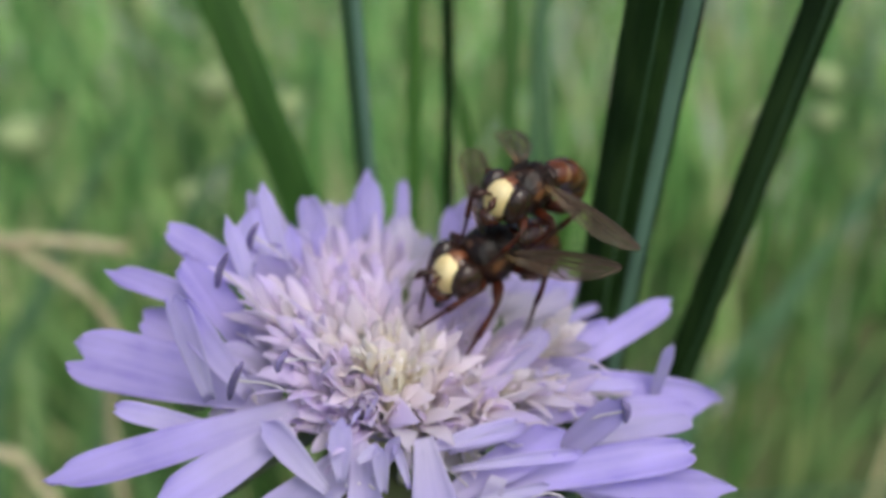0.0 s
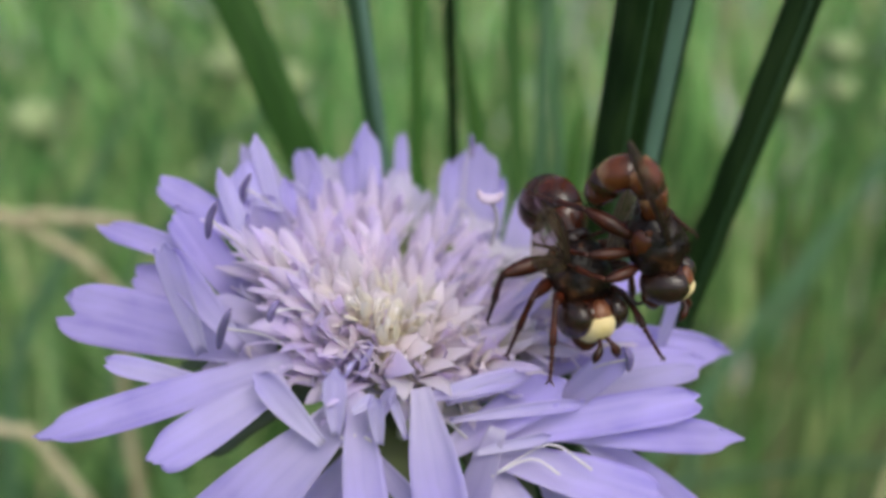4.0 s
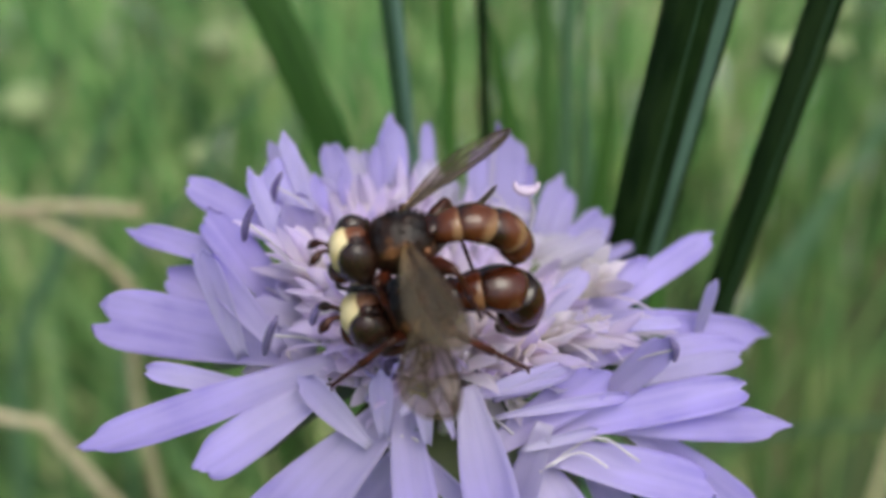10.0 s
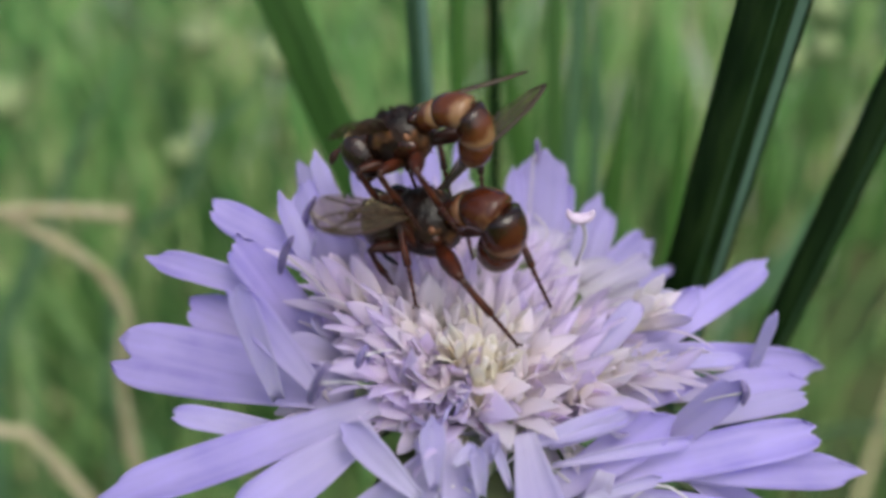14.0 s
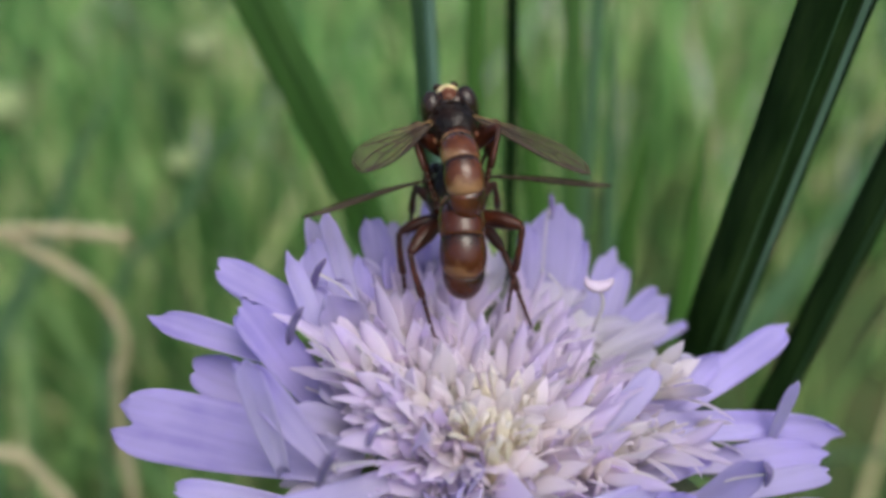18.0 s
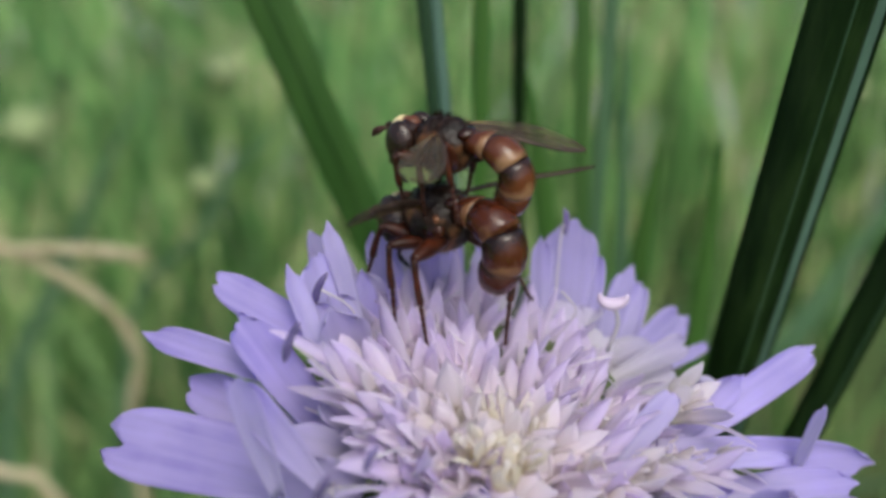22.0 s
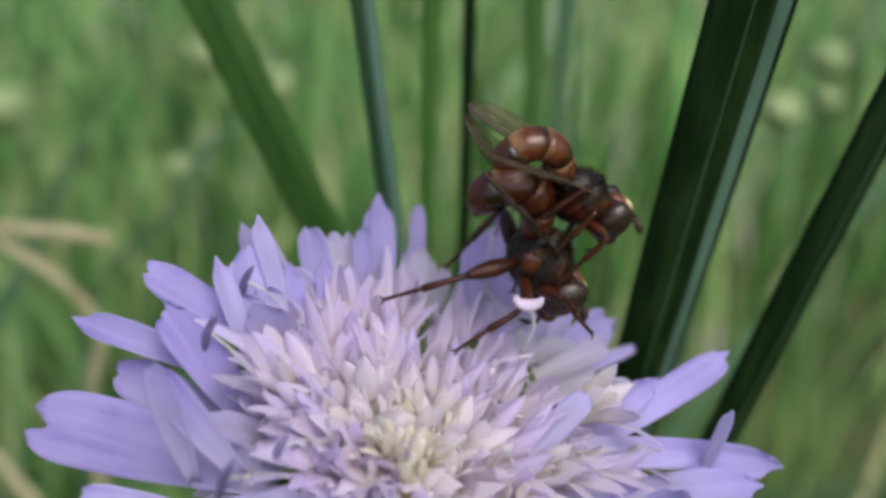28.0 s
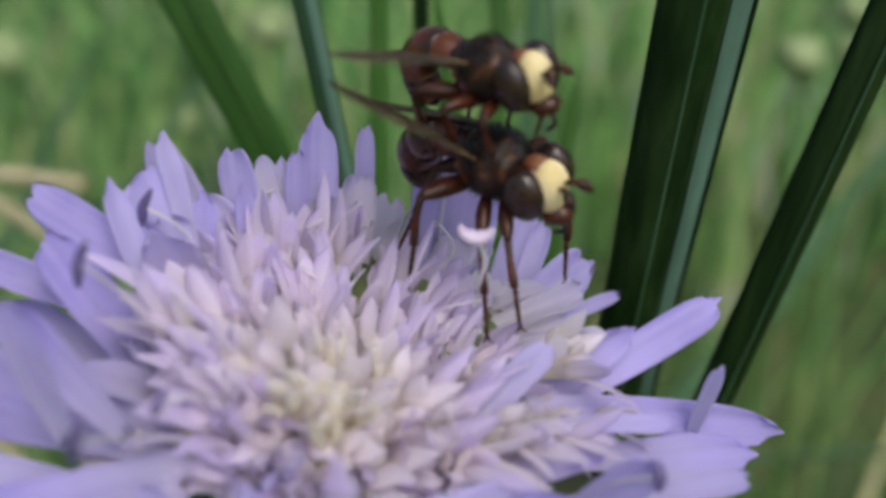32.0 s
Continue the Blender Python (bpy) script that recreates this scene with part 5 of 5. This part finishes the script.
LOWER = [
    (0.0, 4.12, -7.17, 6.35, -147, 10, -20),
    (0.5, 3.35, -9.70, 5.45, -131, 16, -25),
    (1.0, 1.93, -9.39, 5.19, -144, 16, -30),
    (1.5, 1.41, -10.01, 5.55, -143, 22, -15),
    (2.0, 4.47, -9.11, 5.79, -113, 42, -0),
    (2.5, 5.44, -9.23, 5.65, -103, 47, -0),
    (4.5, 8.35, -14.45, 5.33, -66, 48, -11),
    (5.0, 8.45, -16.45, 3.85, -66, 38, -11),
    (5.5, 8.20, -16.78, 2.82, -74, 35, -4),
    (6.0, 8.59, -13.40, 4.35, -65, 46, 3),
    (6.5, 6.99, -11.76, 4.47, -82, 25, -2),
    (7.0, 6.74, -14.12, 3.53, -146, -7, -7),
    (7.5, 5.78, -14.34, 3.46, -143, -1, -5),
    (8.0, 3.99, -14.39, 3.52, -135, 10, -3),
    (8.5, 3.65, -15.53, 4.68, -139, 12, -12),
    (9.0, 3.49, -12.66, 6.63, 173, 2, -21),
    (9.5, 1.16, -15.85, 6.27, 180, 3, -21),
    (10.0, -0.70, -16.06, 6.44, 180, 7, -22),
    (10.5, 0.06, -11.45, 6.96, 151, 3, -5),
    (11.0, -0.90, -7.99, 7.47, 129, 2, 11),
    (11.5, 0.54, -8.64, 6.75, 126, 15, 12),
    (12.0, -0.31, -7.94, 6.58, 124, 20, 12),
    (12.5, -0.69, -8.09, 7.05, 130, 20, 8),
    (13.0, -1.78, -6.53, 7.93, 139, 16, 4),
    (13.5, -2.13, -8.51, 7.53, 147, 12, 1),
    (14.0, -2.18, -8.39, 7.52, 143, 14, -3),
    (14.5, -1.79, -8.79, 7.28, 145, 16, -5),
    (15.0, -2.37, -7.41, 7.51, 146, 18, -7),
    (15.5, -0.37, -5.99, 7.42, 154, 26, -7),
    (17.5, 0.31, -3.57, 8.38, 86, 18, 1),
    (18.0, -1.23, -2.74, 8.73, 91, 18, 1),
    (18.5, -1.75, -3.54, 9.09, 97, 27, 3),
    (19.0, 1.07, -5.29, 8.88, 80, 61, 4),
    (19.5, 0.73, -5.06, 8.73, 80, 61, 2),
    (20.0, 0.91, -4.89, 8.50, 78, 61, -1),
    (20.5, -0.82, -3.85, 8.81, 118, 52, -0),
    (21.0, -1.81, -4.60, 8.68, 98, 66, -0),
    (21.5, -2.11, -4.38, 8.42, 106, 53, 4),
    (22.0, -2.37, -2.91, 8.40, 135, 19, 8),
    (22.5, -1.39, -2.95, 8.48, 104, 23, 8),
    (23.0, -0.24, -2.03, 8.73, 68, 28, 7),
    (23.5, -1.09, -4.18, 7.99, 78, 42, 4),
    (24.0, -0.90, -2.32, 8.09, 60, 33, 0),
    (24.5, 0.03, -3.40, 8.12, 24, 23, -1),
    (25.0, 0.25, -3.40, 8.44, -12, 20, -2),
    (25.5, 0.65, -4.20, 8.23, -6, 32, -2),
    (27.5, 3.90, -4.30, 7.00, 0, 47, 10),
    (28.0, 5.08, -3.60, 6.60, 12, 62, 6),
    (28.4, 6.11, -2.20, 4.40, 15, 66, 5),
    (28.8, 5.88, -1.80, 3.50, 15, 70, 4),
    (29.0, 5.70, -2.00, 4.00, 10, 66, 4),
    (29.2, 5.45, -3.80, 7.29, -38, 28, 5),
    (29.5, 5.90, -5.61, 6.59, -53, 40, 5),
    (30.0, 6.60, -4.20, 6.30, -45, 38, 1),
    (30.5, 5.13, -4.52, 7.13, -73, 16, 5),
    (31.0, 5.42, -4.44, 7.35, -67, 4, 9),
    (31.5, 5.85, -3.03, 7.40, -49, 1, 13),
    (32.0, 5.11, -3.24, 7.26, -41, 6, 16),
]
UPPER = [
    (0.0, 5.93, -7.13, 9.70, -134, -3, -20),
    (0.5, 4.06, -10.02, 8.86, -136, 13, -22),
    (1.0, 2.81, -9.97, 8.92, -155, 23, -25),
    (1.5, 2.68, -10.32, 8.77, -151, 12, -10),
    (2.0, 6.12, -9.30, 9.89, -97, 24, 4),
    (2.5, 6.44, -9.41, 9.38, -92, 24, 4),
    (4.5, 11.35, -15.88, 6.46, -5, 82, 1),
    (5.0, 10.91, -17.88, 4.46, -20, 82, 1),
    (5.5, 11.24, -17.75, 4.27, -68, 57, 2),
    (6.0, 9.81, -13.74, 8.08, -56, 22, 3),
    (6.5, 7.53, -11.73, 8.60, -69, 18, -5),
    (7.0, 8.90, -13.71, 6.24, -138, 15, -13),
    (7.5, 7.08, -14.65, 6.06, -147, 22, -17),
    (8.0, 3.95, -15.45, 6.71, -151, 30, -20),
    (8.5, 4.32, -16.20, 7.88, -135, 10, -16),
    (9.0, 5.42, -12.96, 9.52, -161, -14, -12),
    (9.5, 2.43, -16.15, 8.93, -165, -5, -12),
    (10.0, -1.12, -16.32, 9.48, -174, 5, -12),
    (10.5, 0.47, -11.31, 10.11, 153, -1, 1),
    (11.0, -0.21, -7.64, 11.12, 139, -6, 14),
    (11.5, 0.30, -8.04, 10.31, 134, 17, 6),
    (12.0, -0.20, -7.15, 9.87, 142, 33, -3),
    (12.5, -0.58, -7.54, 10.95, 135, 17, 5),
    (13.0, -1.26, -6.32, 11.20, 144, -1, 13),
    (13.5, -2.78, -8.08, 11.50, 146, 11, 5),
    (14.0, -3.02, -7.77, 11.08, 153, 28, -3),
    (14.5, -2.77, -8.34, 11.28, 157, 15, -4),
    (15.0, -2.86, -7.13, 11.45, 162, 3, -5),
    (15.5, -0.86, -5.75, 10.80, 170, 7, -5),
    (17.5, 0.59, -2.88, 11.30, 88, -7, -5),
    (18.0, -1.22, -2.05, 11.50, 93, -7, -5),
    (18.5, -0.87, -2.53, 11.51, 97, 13, 2),
    (19.0, 2.16, -3.97, 10.57, 86, 56, 9),
    (19.5, 2.21, -3.76, 10.46, 87, 55, 11),
    (20.0, 2.41, -3.61, 10.41, 87, 53, 13),
    (20.5, -0.50, -2.58, 11.15, 121, 44, 7),
    (21.0, -1.97, -3.19, 10.62, 94, 59, 0),
    (21.5, -2.03, -3.36, 10.86, 101, 43, 2),
    (22.0, -1.93, -2.44, 11.52, 145, 6, 4),
    (22.5, -1.57, -2.42, 11.63, 107, 11, 5),
    (23.0, -0.64, -1.52, 11.86, 76, 18, 6),
    (23.5, -1.78, -3.69, 10.72, 88, 29, 1),
    (24.0, -1.67, -1.86, 11.17, 67, 15, -4),
    (24.5, 0.11, -2.90, 11.48, 38, 11, -1),
    (25.0, -0.36, -2.87, 11.98, 16, 8, 3),
    (25.5, 1.64, -3.66, 10.76, 16, 20, 3),
    (27.5, 5.40, -4.20, 9.80, 5, 36, 5),
    (28.0, 6.71, -3.00, 9.27, 12, 38, 5),
    (28.4, 8.57, 0.30, 5.40, 15, 60, 3),
    (28.8, 9.14, 1.80, 3.50, 18, 64, 2),
    (29.0, 9.22, 1.80, 4.20, 15, 62, 0),
    (29.2, 6.36, -3.60, 9.85, -30, 10, 0),
    (29.5, 7.10, -4.60, 9.70, -45, 12, 1),
    (30.0, 7.66, -4.20, 9.50, -40, 8, 2),
    (30.5, 4.96, -4.71, 10.85, -88, -22, 3),
    (31.0, 5.43, -4.44, 10.53, -75, -22, 4),
    (31.5, 5.69, -3.03, 10.33, -55, -14, 7),
    (32.0, 4.80, -3.29, 10.88, -45, -6, 10),
]
# abdomen: seconds, degrees by which its base is raised and by which its tip is curled further
LOWER_TAIL = [(0, -3, -7), (1, 5, -19), (2, 0, 0), (5, 14, 15), (6, -5, -2), (7, 5, 0), (8, -35, 0), (9, 3, -30), (10, 25, 21), (11, 28, 18), (12, 17, 27), (13, 4, 16), (14, 35, 47), (15, 13, 27), (18, -3, -8), (19, -1, -12), (20, -1, -20), (21, 4, -18), (22, 9, 22), (23, 1, 17), (24, 12, 24), (25, 15, 25), (28, 54, 27), (28.4, 46, 30), (29, 46, 30), (29.2, 5, 5), (30, -13, -20), (31, 1, -44), (32, 10, -14)]
UPPER_TAIL = [(0, 17, -30), (1, 22, -11), (2, -8, 0), (5, 38, 37), (6, 12, -31), (7, 23, -15), (8, 29, -16), (9, 29, -40), (10, 25, -23), (11, 32, 6), (12, 9, 31), (13, 31, 4), (14, 23, 33), (15, 16, -5), (18, 37, -7), (19, 8, -34), (20, 11, -28), (21, 4, -30), (22, 12, 10), (23, 15, 24), (24, 37, 25), (25, 30, -14), (28, 56, 16), (28.4, 46, 26), (29, 46, 26), (29.2, 24, -10), (30, 28, -31), (31, 48, -27), (32, 34, 8)]
# spread of the left (1) and right (-1) wings: seconds, degrees out, up and of twist
LOWER_WINGS = {
    1: [(0, 71, 30, 8), (1, 68, 56, -36), (2, 77, 51, 4), (5, 26, -47, 0), (6, -19, -30, -56), (7, 69, 8, -28), (8, 70, -8, -8), (9, 47, 6, -12), (10, 80, 24, 0), (11, 67, 7, -8), (12, 73, 10, -4), (13, 81, 1, -8), (14, 79, 24, 48), (15, 76, 16, -8), (18, 56, -6, -8), (19, 29, -9, -40), (20, 26, -4, -36), (21, 37, -23, -36), (22, 59, 8, -16), (23, 24, -9, 0), (24, 64, -14, -4), (25, 45, -34, -12), (28, 14, -6, 20), (29, 12, -4, 20), (30, -12, -6, -48), (31, 63, -39, -8), (32, -11, -4, -36)],
    -1: [(0, 52, -9, 36), (1, 50, 13, 20), (2, 36, 30, -60), (5, 64, 73, 8), (6, 26, 10, 60), (7, 59, 33, 0), (8, 40, 37, -16), (9, 45, -46, -12), (10, 57, -15, -48), (11, 46, 23, -8), (12, 50, 20, 4), (13, 39, 3, -4), (14, 60, 23, 0), (15, 35, 14, -16), (18, 49, 1, -4), (19, 48, -16, -44), (20, 52, -15, -48), (21, 29, -15, -36), (22, 63, 0, 0), (23, 41, 9, 4), (24, 41, 18, -12), (25, 58, 17, 8), (28, 14, -6, 20), (29, 12, -4, 20), (30, 22, 35, 48), (31, 24, 19, 44), (32, 53, 48, 20)],
}
UPPER_WINGS = {
    1: [(0, 96, 9, 4), (1, 48, -3, 4), (2, 63, -48, 16), (5, 68, -30, 12), (6, 45, -42, 0), (7, 92, 10, -16), (8, 49, -4, 8), (9, 69, -2, 12), (10, 77, 2, -4), (11, 59, 1, 0), (12, 57, 20, 32), (13, 63, 3, 4), (14, 64, 20, 8), (15, 81, 17, 8), (18, 33, 11, 8), (19, 27, -12, -36), (20, 30, -10, -44), (21, 38, -23, -44), (22, 57, 0, 0), (23, 39, -18, -8), (24, 6, -4, -8), (25, 74, -30, -8), (28, 14, -6, 20), (29, 12, -4, 20), (30, -22, 12, -24), (31, 41, -12, 0), (32, -19, -5, -16)],
    -1: [(0, 38, -15, 0), (1, 41, -15, 8), (2, 32, -6, 24), (5, 17, 13, 40), (6, 67, 37, 24), (7, 37, -9, 0), (8, 45, -10, 12), (9, 29, -14, 28), (10, 31, 7, -16), (11, 37, 4, -4), (12, 59, -28, -4), (13, 48, -0, -8), (14, 50, -14, 0), (15, 23, 2, -20), (18, 52, -15, -12), (19, 39, -25, -56), (20, 37, -21, -56), (21, 24, -23, -40), (22, 43, -19, 16), (23, 36, -3, 0), (24, 40, 7, 20), (25, 38, 16, 4), (28, 14, -6, 20), (29, 12, -4, 20), (30, 12, 20, 36), (31, 21, 15, 12), (32, 84, 28, 0)],
}
# where the lower fly sets its feet on the flower: seconds, millimetres
FEET = {
    ("L", 1): [(0, 0.8, -9.8, 4.0), (1, 0.5, -12.6, 1.9), (2, 5.2, -12.9, 1.4), (6, 10.4, -15.5, 0.4), (7, 3.5, -16.2, 3.5), (9, 0.2, -15.3, 2.9), (10, -4.2, -17.6, 4.2), (11, -2.4, -7.4, 3.4), (12, -2.6, -6.8, 3.1), (13, -2.7, -5.6, 4.1), (14, -3.7, -7.9, 3.8), (15, -2.9, -6.5, 3.9), (31, 8.5, -6.2, 4.0), (32, 7.7, -4.5, 3.1)],
    ("L", 2): [(0, 2.6, -10.1, 2.0), (1, 3.6, -10.2, 2.3), (7, 6.5, -15.1, 0.1), (9, 1.5, -16.1, 2.5), (11, -3.5, -9.9, 4.2), (12, -4.2, -9.8, 3.7), (13, -4.5, -9.0, 4.4), (14, -2.9, -10.9, 5.2), (15, -4.6, -9.6, 4.6), (18, -3.7, -4.4, 4.1), (19, -2.7, -6.5, 4.6), (20, -3.0, -6.2, 4.4), (21, -4.1, -5.4, 4.9), (22, -4.4, -5.2, 4.8), (23, -4.3, -3.6, 3.8)],
    ("L", 3): [(0, 6.0, -7.6, 2.5), (1, 5.3, -8.1, 3.2), (7, 9.6, -13.9, 0.3), (9, 5.2, -15.9, 2.7), (10, 3.2, -17.7, 4.4), (11, -0.5, -12.9, 1.7), (12, -0.3, -12.3, 2.0), (13, -0.2, -10.6, 3.5), (14, 1.0, -12.2, 3.8), (15, 1.6, -11.4, 3.9), (18, -2.6, -6.5, 4.1), (19, -1.7, -7.4, 6.7), (20, -1.7, -6.8, 6.4), (21, -2.6, -7.7, 5.7), (22, -3.1, -6.6, 4.7), (23, -3.1, -5.2, 3.6), (24, -4.2, -4.3, 4.3), (25, -4.0, -2.2, 5.0), (28, 1.1, -2.0, 5.3), (30, -1.0, -4.3, 5.6), (31, 1.4, -3.5, 3.5), (32, 1.3, -2.4, 3.0)],
    ("R", 1): [(2, 1.9, -11.1, 2.1), (6, 8.7, -16.8, 2.4), (7, 0.3, -13.5, 3.5), (9, -0.1, -13.1, 2.2), (24, 1.7, -2.5, 3.8), (25, 2.7, -6.9, 4.3), (28, 6.7, -8.4, 5.9), (30, 4.7, -8.6, 4.1), (31, 4.9, -8.6, 2.6), (32, 5.9, -7.4, 2.4)],
    ("R", 2): [(2, -0.5, -9.5, 2.2), (6, 4.8, -16.0, -0.0), (18, 1.9, -5.7, 3.2), (19, 2.4, -5.8, 4.9), (20, 2.6, -5.5, 4.6), (21, 2.0, -5.2, 5.1), (22, 1.4, -3.0, 4.4), (23, 2.1, -3.7, 4.8), (24, 0.8, -4.2, 4.2), (25, 1.3, -7.0, 4.0), (28, 1.4, -7.2, 4.3), (29, 1.9, -7.3, 4.9), (30, 2.2, -7.5, 2.9), (32, 4.7, -6.9, 2.0)],
    ("R", 3): [(2, -0.1, -6.6, 3.9), (6, 4.7, -11.5, 2.3), (11, 2.6, -11.1, 2.1), (12, 1.5, -10.3, 2.0), (13, 2.9, -10.3, 1.8), (14, 2.6, -9.7, 4.0), (15, 3.5, -7.8, 5.7), (18, 0.7, -5.9, 4.8), (19, 0.5, -8.4, 5.7), (20, 0.6, -8.2, 6.4), (21, -0.2, -7.4, 5.1), (22, 0.2, -5.1, 3.6), (23, 1.5, -5.7, 4.7), (24, -3.0, -6.0, 4.2), (25, -1.9, -5.0, 5.3), (28, -2.0, -5.6, 5.7), (29, -1.1, -6.0, 6.8), (30, 1.7, -5.5, 3.2), (31, 1.7, -5.0, 2.9), (32, 1.8, -4.7, 2.9)],
}


def bone(a, b, bend):
    """A pose at a whose x axis runs to b and whose z axis leans towards bend."""
    x = (b - a).normalized()
    y = bend.cross(x).normalized()
    m = Matrix((x, y, x.cross(y))).transposed().to_4x4()
    m.translation = a
    return m


def step_leg(pair, sgn, size, foot):
    """Poses of a leg and its shin that bring the foot (in the fly's space) where it should be."""
    hip = Vector((HIP[pair][0], HIP[pair][1] * sgn, HIP[pair][2])) * size * MM
    a, b = (q * size * MM for q in BONES[pair])
    d = foot - hip
    far = min(max(d.length, (b - a) * 1.15), (a + b) * 0.985)
    d.normalize()
    bend = Vector((0.35 * (2 - pair), 0.8 * sgn, 0.9))
    bend = (bend - d * bend.dot(d)).normalized()
    along = (a * a + far * far - b * b) / (2 * far)
    knee = hip + d * along + bend * math.sqrt(max(a * a - along * along, 0.0))
    m = bone(hip, knee, bend)
    return m, m.inverted() @ bone(knee, hip + d * far, bend)


def between(rows, t):
    """The place at t on rows of (seconds, x, y, z), or None far from any of them."""
    near = [r for r in rows if abs(r[0] - t) <= 1.05]
    if not near:
        return None
    lo, hi = max((r for r in near if r[0] <= t), default=None), min((r for r in near if r[0] >= t), default=None)
    lo, hi = lo or hi, hi or lo
    s = (t - lo[0]) / (hi[0] - lo[0]) if hi[0] > lo[0] else 0.0
    return Vector(lo[1:]).lerp(Vector(hi[1:]), s) * MM + Vector((0, 0, 0.45))


def motions():
    lower, upper = fly_rows(LOWER), fly_rows(UPPER)
    walk(female, lower)
    walk(male, upper)
    for halves, size, rows in ((female_tail, LOWER_SIZE, LOWER_TAIL), (male_tail, UPPER_SIZE, UPPER_TAIL)):
        base = [(t, Matrix.Translation(HINGE * MM * size) @ pose(0, 0, 0, 0, swing, 0)) for t, swing, curl in rows]
        walk(halves[0], base)
        walk(halves[1], [(t, m @ Matrix.Translation(BASE_ARC[-1] * MM * size) @ pose(0, 0, 0, 0, -curl, 0)) for (t, m), (_, swing, curl) in zip(base, rows)])
    for wings, size, rows in ((female_wings, LOWER_SIZE, LOWER_WINGS), (male_wings, UPPER_SIZE, UPPER_WINGS)):
        for wing, sgn in wings:
            walk(wing, gentle([(t, wing_pose(size, sgn, out, up, twist)) for t, out, up, twist in rows[sgn]]))
    for pair, sgn, leg, shin in female_legs:
        steps = []
        for t, m in lower:
            place = between(FEET["L" if sgn > 0 else "R", pair], t)
            x, y, z = STAND[pair]
            if place is None:
                way = m.to_euler().z
                place = m.translation + Matrix.Rotation(way, 3, "Z") @ Vector((x, y * sgn, z)) * LOWER_SIZE * MM
            steps.append((t, step_leg(pair, sgn, LOWER_SIZE, m.inverted() @ place)))
        walk(leg, gentle([(t, a) for t, (a, b) in steps]))
        walk(shin, gentle([(t, b) for t, (a, b) in steps]))
    for pair, sgn, leg, shin in male_legs:
        steps = []
        for t, m in upper:
            under = min(lower, key=lambda r: abs(r[0] - t))[1]
            x, y, z = GRIP[pair]
            steps.append((t, step_leg(pair, sgn, UPPER_SIZE, m.inverted() @ under @ (Vector((x, y * sgn, z)) * LOWER_SIZE * MM))))
        walk(leg, gentle([(t, a) for t, (a, b) in steps]))
        walk(shin, gentle([(t, b) for t, (a, b) in steps]))
    for stalk, x, y, sways in ((stalk_dark, 12.73, 4.3, SWAY_NEAR), (stalk_blue, 15.0, 6.7, SWAY_NEAR), (stalk_right, 20.5, 6.3, SWAY_FAR), (stalk_back, -2.53, 13.33, SWAY_BACK), (leaf_broad, -11.33, 24.0, SWAY_LEAF), (tuft, 2.9, 24.0, SWAY_TUFT)):
        p = Vector((x * MM, y * MM, 0.45))
        walk(stalk, [(t, Matrix.Translation(p + Vector((dx * MM, 0, 0))) @ pose(0, 0, 0, 0, lean, 0) @ Matrix.Translation(-p)) for t, dx, lean in sways])


motions()
